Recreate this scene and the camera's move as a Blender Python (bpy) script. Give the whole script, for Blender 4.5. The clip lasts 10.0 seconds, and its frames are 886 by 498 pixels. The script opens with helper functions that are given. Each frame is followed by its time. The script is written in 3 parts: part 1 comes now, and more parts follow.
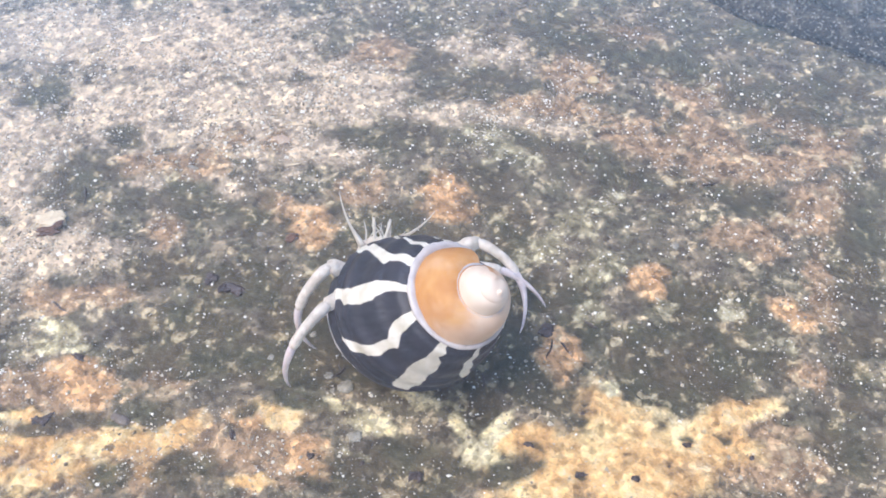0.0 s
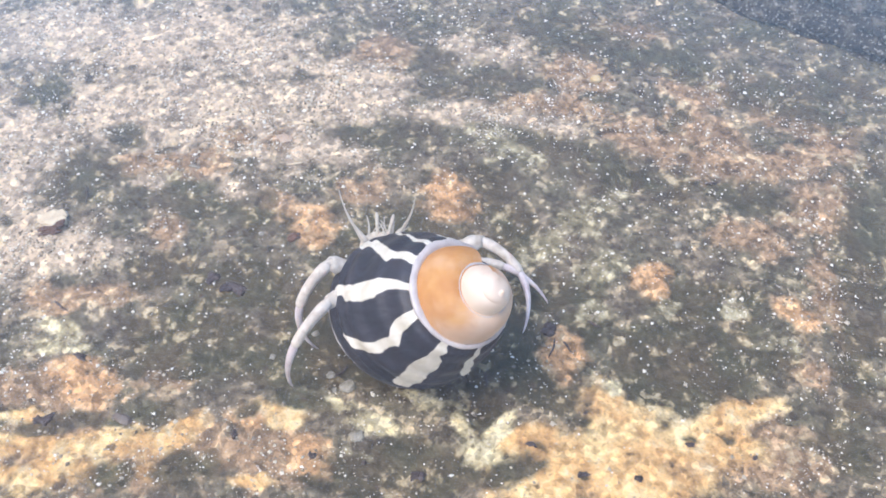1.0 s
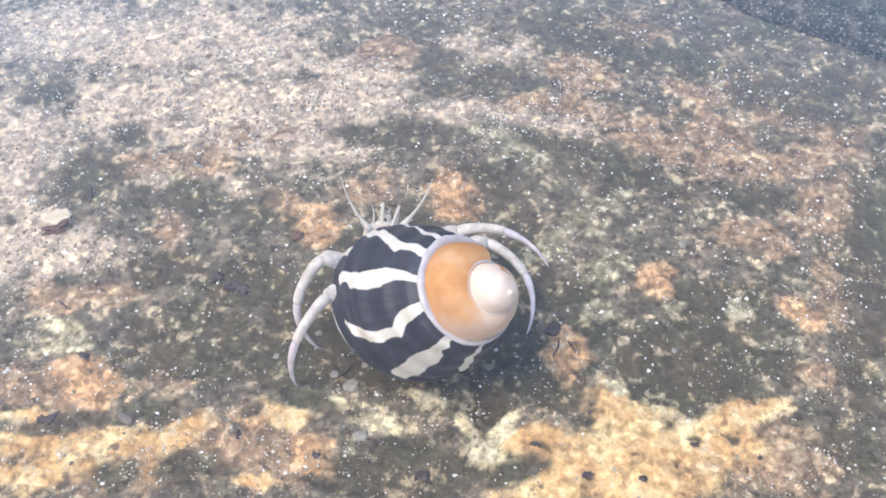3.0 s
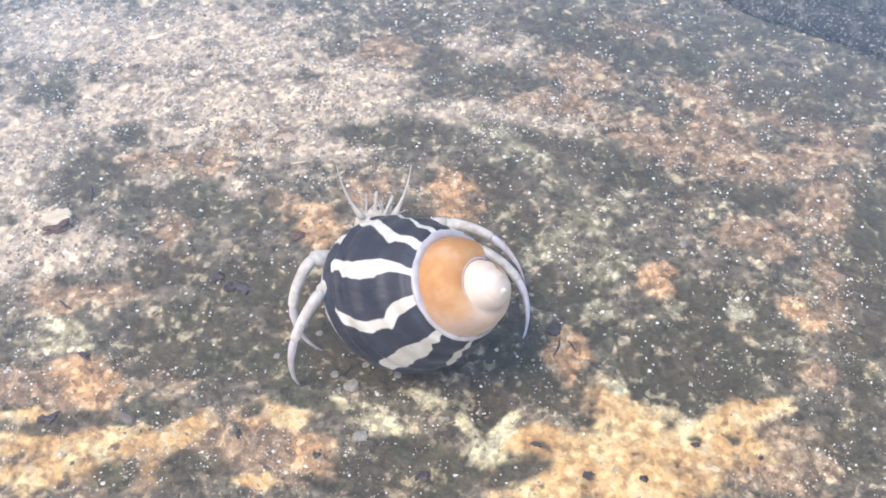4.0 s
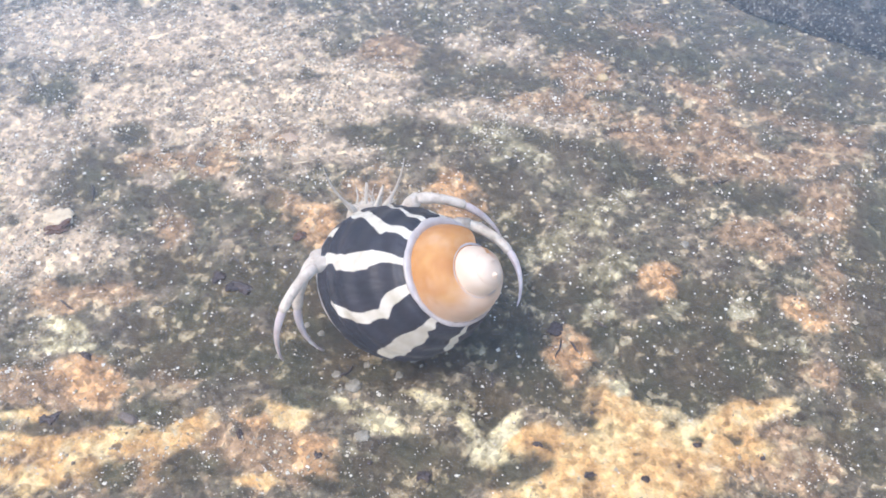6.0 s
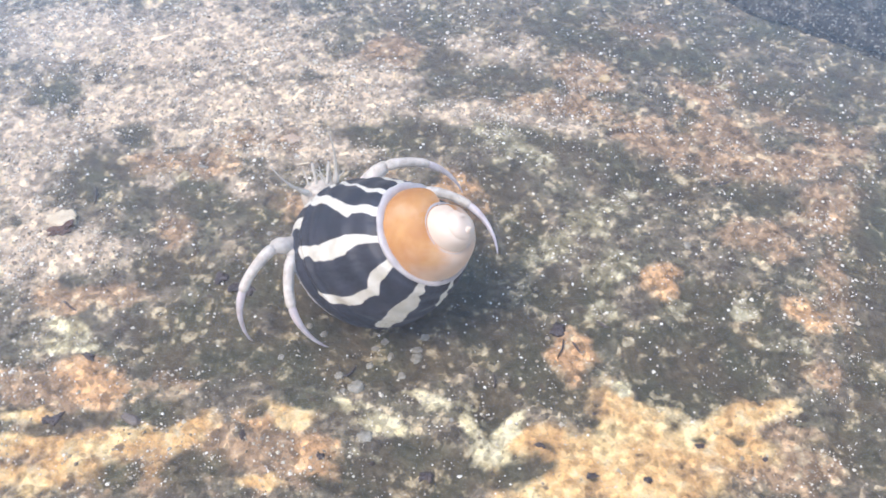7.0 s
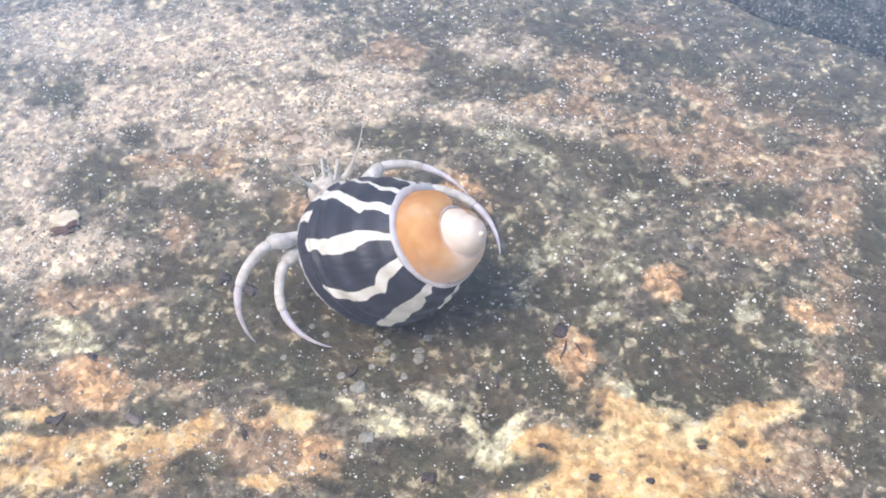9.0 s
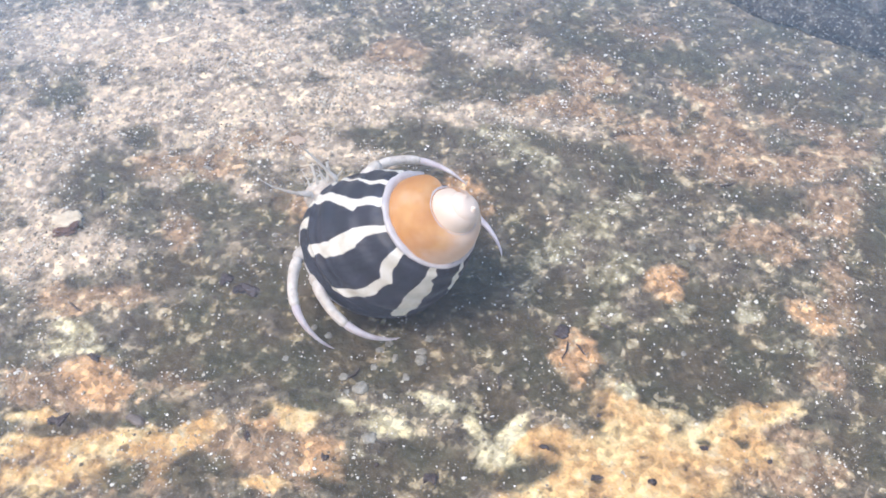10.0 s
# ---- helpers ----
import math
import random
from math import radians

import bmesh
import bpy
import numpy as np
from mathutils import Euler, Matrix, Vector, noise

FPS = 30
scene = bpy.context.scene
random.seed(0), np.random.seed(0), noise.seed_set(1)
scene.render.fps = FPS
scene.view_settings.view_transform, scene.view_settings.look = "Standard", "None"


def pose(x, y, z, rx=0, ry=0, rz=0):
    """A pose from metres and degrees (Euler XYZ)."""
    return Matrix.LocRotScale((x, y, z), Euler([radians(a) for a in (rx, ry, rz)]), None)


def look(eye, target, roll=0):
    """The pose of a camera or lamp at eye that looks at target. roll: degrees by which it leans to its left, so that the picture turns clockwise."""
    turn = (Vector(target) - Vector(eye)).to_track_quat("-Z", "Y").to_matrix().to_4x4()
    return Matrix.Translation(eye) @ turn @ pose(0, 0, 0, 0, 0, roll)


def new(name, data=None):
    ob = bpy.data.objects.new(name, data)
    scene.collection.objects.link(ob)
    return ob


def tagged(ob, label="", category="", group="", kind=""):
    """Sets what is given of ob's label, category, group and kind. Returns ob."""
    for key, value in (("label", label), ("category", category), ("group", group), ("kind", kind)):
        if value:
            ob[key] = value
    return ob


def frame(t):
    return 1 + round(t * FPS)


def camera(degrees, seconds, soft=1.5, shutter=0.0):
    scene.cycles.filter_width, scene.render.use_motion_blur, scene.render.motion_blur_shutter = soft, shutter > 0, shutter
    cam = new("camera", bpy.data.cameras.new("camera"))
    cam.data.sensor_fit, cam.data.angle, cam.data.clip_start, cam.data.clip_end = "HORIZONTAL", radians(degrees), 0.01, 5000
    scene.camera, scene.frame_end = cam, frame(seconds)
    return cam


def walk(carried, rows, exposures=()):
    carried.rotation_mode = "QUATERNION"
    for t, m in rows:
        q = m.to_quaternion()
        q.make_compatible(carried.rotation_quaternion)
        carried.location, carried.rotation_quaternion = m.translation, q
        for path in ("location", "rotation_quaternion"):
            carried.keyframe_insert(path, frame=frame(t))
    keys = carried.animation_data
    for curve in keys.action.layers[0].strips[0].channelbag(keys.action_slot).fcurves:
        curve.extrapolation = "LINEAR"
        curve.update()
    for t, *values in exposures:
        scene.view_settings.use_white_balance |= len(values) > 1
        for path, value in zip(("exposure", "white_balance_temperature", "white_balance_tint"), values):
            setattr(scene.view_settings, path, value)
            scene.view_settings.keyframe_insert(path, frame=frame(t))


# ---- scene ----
MM = 0.001

# ---------------------------------------------------------------- camera
cam = camera(50, 10.0, soft=1.72)
EYE = (0.0, -0.08496, 0.10875)
START = look(EYE, (0, 0, 0))
# seconds, tilt, pan, roll (degrees), millimetres forward
SWAY = [
    (0.0, 0.000, -0.000, -0.000, 0.00),
    (0.5, -0.105, 0.083, 0.002, 0.18),
    (1.0, -0.053, 0.134, -0.027, 0.37),
    (1.5, 0.013, 0.180, -0.022, 0.28),
    (2.0, -0.005, 0.262, -0.058, 0.39),
    (2.5, -0.083, 0.327, -0.044, 0.60),
    (4.0, -0.101, 0.408, -0.003, 0.68),
    (4.5, -0.050, 0.426, -0.004, 0.65),
    (5.0, -0.074, 0.444, -0.062, 0.80),
    (5.5, -0.107, 0.452, -0.013, 0.79),
    (7.0, -0.038, 0.646, -0.009, 0.68),
    (7.5, -0.012, 0.674, 0.036, 0.73),
    (8.0, -0.010, 0.710, 0.018, 0.62),
    (8.5, -0.032, 0.735, 0.012, 0.70),
    (9.0, 0.000, 0.800, 0.055, 0.62),
    (9.5, 0.038, 0.849, 0.040, 0.57),
    (10.0, 0.062, 0.916, 0.081, 0.55),
]
walk(cam, [(t, START @ pose(0, 0, -f * MM, rx, ry, rz)) for t, rx, ry, rz, f in SWAY],
     exposures=((0.0, 1.45, 6580, 16), (10.0, 1.45, 6580, 16)))

# ---------------------------------------------------------------- daylight
SUN_EL, SUN_AZ = 60, -112
world = bpy.data.worlds.new("sky")
scene.world = world
world.use_nodes = True
wn = world.node_tree
sky = wn.nodes.new("ShaderNodeTexSky")
sky.sky_type = "NISHITA"
sky.sun_disc = False
sky.sun_elevation = radians(SUN_EL)
sky.sun_rotation = radians(SUN_AZ)
sky.air_density, sky.dust_density, sky.ozone_density = 2.0, 1.2, 3.0
wn.links.new(sky.outputs[0], wn.nodes["Background"].inputs[0])
wn.nodes["Background"].inputs[1].default_value = 0.15
lamp = bpy.data.lights.new("sun", "SUN")
lamp.energy, lamp.angle, lamp.color = 0.95, radians(32), (1.0, 0.86, 0.68)
sun = new("sun", lamp)
az = radians(SUN_AZ)
sun.matrix_world = look((math.sin(az) * math.cos(radians(SUN_EL)), math.cos(az) * math.cos(radians(SUN_EL)), math.sin(radians(SUN_EL))), (0, 0, 0))


# ---------------------------------------------------------------- materials
def material(name, rough=0.6):
    m = bpy.data.materials.new(name)
    m.use_nodes = True
    n = m.node_tree.nodes
    b = n["Principled BSDF"]
    b.inputs["Roughness"].default_value = rough
    return m, m.node_tree, b


def node(tree, kind, **values):
    n = tree.nodes.new(kind)
    for k, v in values.items():
        n.inputs[k.replace("_", " ")].default_value = v
    return n


def noise_tex(tree, scale, detail=4.0, rough=0.6, lac=2.0):
    tc = tree.nodes.new("ShaderNodeTexCoord")
    n = node(tree, "ShaderNodeTexNoise", Scale=scale, Detail=detail, Roughness=rough, Lacunarity=lac)
    tree.links.new(tc.outputs["Object"], n.inputs["Vector"])
    return n.outputs["Fac"]


def ramp(tree, fac, *stops):
    r = tree.nodes.new("ShaderNodeValToRGB")
    e = r.color_ramp.elements
    while len(e) < len(stops):
        e.new(0.5)
    for el, (p, c) in zip(e, stops):
        el.position, el.color = p, (*c, 1)
    tree.links.new(fac, r.inputs[0])
    return r.outputs[0]


def mix(tree, fac, a, b, mode="MIX"):
    m = tree.nodes.new("ShaderNodeMix")
    m.data_type, m.blend_type = "RGBA", mode
    for s, v in ((m.inputs[0], fac), (m.inputs[6], a), (m.inputs[7], b)):
        if isinstance(v, (int, float)):
            s.default_value = v
        elif isinstance(v, tuple):
            s.default_value = (*v, 1)
        else:
            tree.links.new(v, s)
    return m.outputs[2]


def calc(tree, op, a, b=0.5, c=None):
    m = tree.nodes.new("ShaderNodeMath")
    m.operation = op
    m.use_clamp = op in ("MULTIPLY_ADD",)
    for s, v in zip(m.inputs, (a, b, c)):
        if v is None:
            continue
        if isinstance(v, (int, float)):
            s.default_value = v
        else:
            tree.links.new(v, s)
    return m.outputs[0]


def bump(tree, b, height, dist, strength=1.0):
    n = node(tree, "ShaderNodeBump", Strength=strength, Distance=dist)
    tree.links.new(height, n.inputs["Height"])
    tree.links.new(n.outputs[0], b.inputs["Normal"])


def attr(tree, name):
    a = tree.nodes.new("ShaderNodeAttribute")
    a.attribute_name = name
    return a.outputs["Fac"]


def grains(tree, scale):
    """A random value for each small grain of the surface."""
    tc = tree.nodes.new("ShaderNodeTexCoord")
    v = node(tree, "ShaderNodeTexVoronoi", Scale=scale)
    tree.links.new(tc.outputs["Object"], v.inputs["Vector"])
    g = tree.nodes.new("ShaderNodeSeparateColor")
    tree.links.new(v.outputs["Color"], g.inputs[0])
    return g.outputs[0]


def rock_material():
    """Rock under crusts and algae: each crust has its own colours, broken up by the relief and by small grains."""
    m, t, b = material("encrusted_rock", 0.75)
    fine = noise_tex(t, 1500, 3, 0.65)
    mid = noise_tex(t, 240, 6, 0.62)
    blot = noise_tex(t, 620, 3, 0.55)
    soft = noise_tex(t, 130, 4, 0.55)
    speck = calc(t, "MULTIPLY_ADD", grains(t, 950), 0.30, 0.35)
    slow = calc(t, "ADD", calc(t, "MULTIPLY", mid, 0.38), calc(t, "MULTIPLY", blot, 0.32))
    slow = calc(t, "ADD", slow, calc(t, "MULTIPLY", speck, 0.30))

    def tones(fac, lo, hi, c0, c1, c2):
        return ramp(t, fac, (lo, c0), ((lo + hi) / 2, c1), (hi, c2))
    base = tones(slow, 0.36, 0.64, (0.080, 0.066, 0.050), (0.175, 0.146, 0.110), (0.33, 0.285, 0.22))
    olive = tones(slow, 0.36, 0.64, (0.066, 0.060, 0.042), (0.140, 0.128, 0.090), (0.27, 0.25, 0.18))
    base = mix(t, ramp(t, soft, (0.42, (0, 0, 0)), (0.60, (1, 1, 1))), base, olive)
    dark = tones(slow, 0.32, 0.70, (0.059, 0.047, 0.030), (0.096, 0.078, 0.050), (0.168, 0.139, 0.092))
    green = tones(slow, 0.32, 0.70, (0.045, 0.045, 0.027), (0.074, 0.074, 0.046), (0.130, 0.128, 0.082))
    dark = mix(t, ramp(t, soft, (0.42, (0, 0, 0)), (0.62, (0.9, 0.9, 0.9))), dark, green)
    pale = tones(slow, 0.34, 0.64, (0.33, 0.262, 0.20), (0.53, 0.43, 0.33), (0.74, 0.63, 0.495))
    tan = tones(slow, 0.32, 0.64, (0.36, 0.19, 0.078), (0.64, 0.39, 0.172), (0.86, 0.64, 0.345))
    ochre = tones(slow, 0.33, 0.66, (0.27, 0.145, 0.072), (0.54, 0.325, 0.172), (0.80, 0.575, 0.355))
    cream = tones(slow, 0.31, 0.62, (0.50, 0.32, 0.14), (0.82, 0.60, 0.30), (0.96, 0.83, 0.53))
    tan = mix(t, ramp(t, soft, (0.46, (0, 0, 0)), (0.60, (1, 1, 1))), tan, cream)
    rosy = tones(slow, 0.34, 0.66, (0.125, 0.082, 0.054), (0.335, 0.228, 0.145), (0.66, 0.49, 0.335))
    creamy = tones(slow, 0.35, 0.64, (0.36, 0.30, 0.17), (0.66, 0.585, 0.37), (0.92, 0.86, 0.64))
    lime = tones(slow, 0.40, 0.64, (0.10, 0.090, 0.058), (0.29, 0.26, 0.17), (0.80, 0.745, 0.54))

    def ragged(name, lo, hi, amount):
        """Edges of a crust, broken up by the relief of the rock."""
        f = calc(t, "ADD", attr(t, name), calc(t, "MULTIPLY", calc(t, "SUBTRACT", slow, 0.5), amount))
        return ramp(t, f, (lo, (0, 0, 0)), (hi, (1, 1, 1)))
    m_dark = ragged("dark", 0.15, 0.95, 1.6)
    m_tan = ragged("tan", 0.10, 1.0, 3.0)
    m_stain = ragged("stain", 0.15, 1.0, 2.6)
    col = mix(t, ragged("pale", 0.10, 0.90, 2.6), base, pale)
    col = mix(t, ragged("rosy", 0.15, 0.85, 3.0), col, rosy)
    col = mix(t, m_dark, col, dark)
    col = mix(t, m_tan, col, tan)
    col = mix(t, ragged("ochre", 0.12, 0.95, 2.6), col, ochre)
    col = mix(t, ragged("lime", 0.18, 0.9, 3.0), col, lime)
    col = mix(t, ragged("creamy", 0.15, 0.95, 2.8), col, creamy)
    col = mix(t, m_stain, col, dark)
    calm = calc(t, "MULTIPLY_ADD", m_dark, -0.40, 1.0)
    calm = calc(t, "MULTIPLY_ADD", m_tan, -0.45, calm)
    pits = noise_tex(t, 420, 2, 0.5)
    col = mix(t, ramp(t, pits, (0.27, (0.8, 0.8, 0.8)), (0.33, (0, 0, 0))), col, (0.07, 0.052, 0.04))
    grain = grains(t, 1300)
    coarse = grains(t, 560)
    col = mix(t, calm, col, ramp(t, grain, (0.0, (0.58, 0.58, 0.58)), (0.5, (0.98, 0.98, 0.98)), (0.85, (1.2, 1.19, 1.17)), (1.0, (1.6, 1.58, 1.5))), "MULTIPLY")
    col = mix(t, calm, col, ramp(t, coarse, (0.0, (0.70, 0.70, 0.71)), (0.5, (1.0, 1.0, 1.0)), (1.0, (1.3, 1.28, 1.24))), "MULTIPLY")
    col = mix(t, ramp(t, fine, (0.30, (1, 1, 1)), (0.40, (0, 0, 0))), col, mix(t, 0.45, col, (0.03, 0.024, 0.018)))
    t.links.new(col, b.inputs["Base Color"])
    bump(t, b, calc(t, "ADD", slow, calc(t, "MULTIPLY", fine, 0.3)), 0.0007)
    return m


def plain_material(name, lo, hi, rough, scale, relief=0.0, sub=0.0, clear=1.0):
    m, t, b = material(name, rough)
    n = noise_tex(t, scale, 5, 0.6)
    t.links.new(ramp(t, n, (0.32, lo), (0.68, hi)), b.inputs["Base Color"])
    if sub:
        b.inputs["Subsurface Weight"].default_value = sub
        b.inputs["Subsurface Radius"].default_value = (1, 0.8, 0.7)
        b.inputs["Subsurface Scale"].default_value = 0.0008
    if relief:
        bump(t, b, n, relief)
    b.inputs["Alpha"].default_value = clear
    return m


def grain_material():
    m, t, b = material("sand_grain", 0.3)
    g = t.nodes.new("ShaderNodeNewGeometry")
    t.links.new(ramp(t, g.outputs["Random Per Island"], (0.0, (0.17, 0.145, 0.115)), (0.2, (0.22, 0.185, 0.145)), (0.52, (0.40, 0.35, 0.27)), (0.74, (0.68, 0.63, 0.53)), (1.0, (0.95, 0.95, 0.92))), b.inputs["Base Color"])
    return m


def water_material():
    m = bpy.data.materials.new("hazed_water")
    m.use_nodes = True
    t = m.node_tree
    t.nodes.clear()
    out = t.nodes.new("ShaderNodeOutputMaterial")
    mx = t.nodes.new("ShaderNodeMixShader")
    fr = node(t, "ShaderNodeFresnel", IOR=1.33)
    tr = node(t, "ShaderNodeBsdfTransparent", Color=(0.97, 0.99, 0.98, 1))
    gl = node(t, "ShaderNodeBsdfAnisotropic", Roughness=0.06)
    bp = node(t, "ShaderNodeBump", Strength=0.5, Distance=0.001)
    t.links.new(noise_tex(t, 25, 2, 0.5), bp.inputs["Height"])
    t.links.new(bp.outputs[0], fr.inputs["Normal"])
    t.links.new(bp.outputs[0], gl.inputs["Normal"])
    t.links.new(calc(t, "MULTIPLY_ADD", fr.outputs[0], 6.2, -0.114), mx.inputs[0])
    t.links.new(tr.outputs[0], mx.inputs[1])
    t.links.new(gl.outputs[0], mx.inputs[2])
    # faint bluish haze painted over all below, as an even diffuse share
    haze = node(t, "ShaderNodeBsdfDiffuse", Color=(0.74, 0.80, 0.92, 1))
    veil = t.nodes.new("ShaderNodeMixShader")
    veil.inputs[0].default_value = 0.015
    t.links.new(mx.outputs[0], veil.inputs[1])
    t.links.new(haze.outputs[0], veil.inputs[2])
    t.links.new(veil.outputs[0], out.inputs[0])
    return m


def body_whorl_material():
    m, t, b = material("striped_shell", 0.5)
    n = noise_tex(t, 500, 5, 0.65)
    big = noise_tex(t, 160, 3, 0.5)
    black = ramp(t, n, (0.3, (0.012, 0.014, 0.024)), (0.7, (0.038, 0.041, 0.060)))
    black = mix(t, ramp(t, big, (0.45, (0, 0, 0)), (0.7, (0.5, 0.5, 0.5))), black, (0.068, 0.064, 0.092))
    white = ramp(t, n, (0.25, (0.60, 0.58, 0.50)), (0.6, (0.84, 0.83, 0.80)))
    t.links.new(mix(t, attr(t, "stripe"), black, white), b.inputs["Base Color"])
    bump(t, b, n, 0.00012)
    return m


def spire_material():
    m, t, b = material("worn_orange_shell", 0.5)
    n = noise_tex(t, 260, 4, 0.6)
    o = ramp(t, n, (0.3, (0.52, 0.222, 0.062)), (0.7, (0.71, 0.395, 0.16)))
    p = ramp(t, n, (0.3, (0.78, 0.56, 0.43)), (0.7, (0.86, 0.70, 0.58)))
    t.links.new(mix(t, attr(t, "pale"), o, p), b.inputs["Base Color"])
    b.inputs["Specular IOR Level"].default_value = 0.3
    return m


ROCK = rock_material()
GRAIN = grain_material()
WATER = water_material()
WHORL = body_whorl_material()
SPIRE = spire_material()
CREAM = plain_material("worn_cream_shell", (0.78, 0.64, 0.55), (0.90, 0.79, 0.71), 0.55, 300, 0.00006)
LILAC = plain_material("lilac_shell_layer", (0.51, 0.49, 0.53), (0.69, 0.67, 0.71), 0.4, 500, 0.0001)
GROOVE_SHADE = plain_material("brown_groove_shade", (0.24, 0.13, 0.08), (0.40, 0.25, 0.17), 0.6, 500)
LIMB = plain_material("pale_crab_limb", (0.48, 0.44, 0.405), (0.82, 0.775, 0.745), 0.6, 700, 0.0001, sub=0.3)
TIP = plain_material("lilac_crab_limb", (0.55, 0.49, 0.55), (0.79, 0.735, 0.785), 0.55, 600, 0.0001, sub=0.3)
FEELER = plain_material("translucent_feeler", (0.58, 0.54, 0.49), (0.82, 0.78, 0.73), 0.5, 900, 0.0, sub=0.3, clear=0.72)
HEAD_MAT = plain_material("beige_crab_head", (0.48, 0.42, 0.365), (0.74, 0.675, 0.61), 0.45, 900, 0.0002, sub=0.2)
EYE_MAT = plain_material("dark_eye", (0.05, 0.045, 0.04), (0.12, 0.11, 0.10), 0.2, 800)


def boulder_material():
    m, t, b = material("dark_wet_rock", 0.6)
    mid, fine = noise_tex(t, 330, 8, 0.72), noise_tex(t, 1900, 3, 0.6)
    col = ramp(t, mid, (0.38, (0.022, 0.019, 0.018)), (0.52, (0.065, 0.057, 0.05)), (0.66, (0.30, 0.26, 0.22)))
    col = mix(t, ramp(t, fine, (0.57, (0, 0, 0)), (0.64, (1, 1, 1))), col, mix(t, mid, (0.10, 0.09, 0.08), (0.80, 0.76, 0.70)))
    t.links.new(col, b.inputs["Base Color"])
    bump(t, b, mid, 0.002)
    return m


BOULDER = boulder_material()
PEBBLE = plain_material("pale_pebble", (0.20, 0.19, 0.16), (0.42, 0.40, 0.35), 0.4, 900, 0.0001)
YELLOW = plain_material("yellow_pebble", (0.55, 0.42, 0.22), (0.75, 0.62, 0.40), 0.45, 700, 0.0001)
PALE_CHIP = plain_material("beige_shell_chip", (0.60, 0.50, 0.37), (0.80, 0.71, 0.56), 0.6, 500, 0.0002)
WEED = plain_material("dark_seaweed", (0.045, 0.036, 0.040), (0.12, 0.094, 0.095), 0.5, 900, 0.0003)
FLAT_CHIP = plain_material("pinkish_shell_chip", (0.42, 0.31, 0.24), (0.58, 0.46, 0.37), 0.6, 400, 0.0001)
LILAC_STONE = plain_material("lilac_stone", (0.13, 0.108, 0.10), (0.22, 0.187, 0.17), 0.5, 600, 0.0001)
CHIP = plain_material("brown_shell_chip", (0.10, 0.05, 0.035), (0.2, 0.11, 0.08), 0.5, 700, 0.0002)


# ---------------------------------------------------------------- mesh helpers
def part(name, bm, mat, parent=None, label="", smooth=True):
    me = bpy.data.meshes.new(name)
    bm.to_mesh(me)
    bm.free()
    if smooth:
        me.shade_smooth()
    me.materials.append(mat)
    ob = new(name, me)
    ob.parent = parent
    if label:
        tagged(ob, label)
    return ob


def grid_mesh(name, pts, mat, parent=None, wrap=False, smooth=True):
    """A sheet from an array of points, rows by columns; wrap closes the columns."""
    nr, nc = pts.shape[:2]
    i = np.arange(nr * nc).reshape(nr, nc)
    j = np.roll(i, -1, 1) if wrap else i[:, 1:]
    k = i if wrap else i[:, :-1]
    f = np.stack([k[:-1], j[:-1], j[1:], k[1:]], -1).reshape(-1, 4)
    me = bpy.data.meshes.new(name)
    me.from_pydata(pts.reshape(-1, 3).tolist(), [], f.tolist())
    if smooth:
        me.shade_smooth()
    me.materials.append(mat)
    ob = new(name, me)
    ob.parent = parent
    return ob


def set_mask(ob, name, values):
    a = ob.data.attributes.new(name, "FLOAT", "POINT")
    a.data.foreach_set("value", np.ascontiguousarray(values.ravel(), np.float32))


def hashed(ix, iy, seed):
    h = (ix * 374761393 + iy * 668265263 + seed * 982451653) & 0x7FFFFFFF
    h = ((h ^ (h >> 13)) * 1274126177) & 0x7FFFFFFF
    return ((h ^ (h >> 16)) & 0xFFFF) / 65535.0


def value_noise(x, y, seed):
    ix, iy = np.floor(x).astype(np.int64), np.floor(y).astype(np.int64)
    u, v = x - ix, y - iy
    u, v = u * u * (3 - 2 * u), v * v * (3 - 2 * v)
    a, b = hashed(ix, iy, seed), hashed(ix + 1, iy, seed)
    c, d = hashed(ix, iy + 1, seed), hashed(ix + 1, iy + 1, seed)
    return (a * (1 - u) + b * u) * (1 - v) + (c * (1 - u) + d * u) * v


def fbm(x, y, seed, octaves=4):
    s, amp, tot = 0.0, 1.0, 0.0
    for o in range(octaves):
        s = s + amp * (value_noise(x * 2 ** o, y * 2 ** o, seed + o * 17) * 2 - 1)
        tot += amp
        amp *= 0.55
    return s / tot


def smoothstep(a, b, x):
    t = np.clip((x - a) / (b - a), 0, 1)
    return t * t * (3 - 2 * t)


# ---------------------------------------------------------------- ground
# crusts, stains and some painted shade on the rock: centre x, y, half length, half width (mm), turn (degrees)
OCHRE_CRUSTS = [
    (0.3, 11.0, 4.3, 3.8, -37), (1.5, 7.6, 3.5, 2.4, 0), (-19.5, 3.9, 4.2, 3.3, -56), (-46.4, -22.9, 4.4, 3.2, -17),
    (-49.0, -19.9, 3.0, 1.9, -9), (15.2, -18.3, 3.7, 3.1, -74), (29.4, -4.9, 2.9, 2.3, 15), (30.0, -7.3, 2.0, 1.7, 61),
    (47.7, -10.7, 3.1, 2.0, -25), (49.5, -12.3, 1.9, 1.6, -89), (-16.9, -32.0, 3.0, 2.7, -23), (-16.4, -34.7, 2.4, 1.5, -3),
    (-25.6, -27.8, 2.2, 1.4, -6),
]
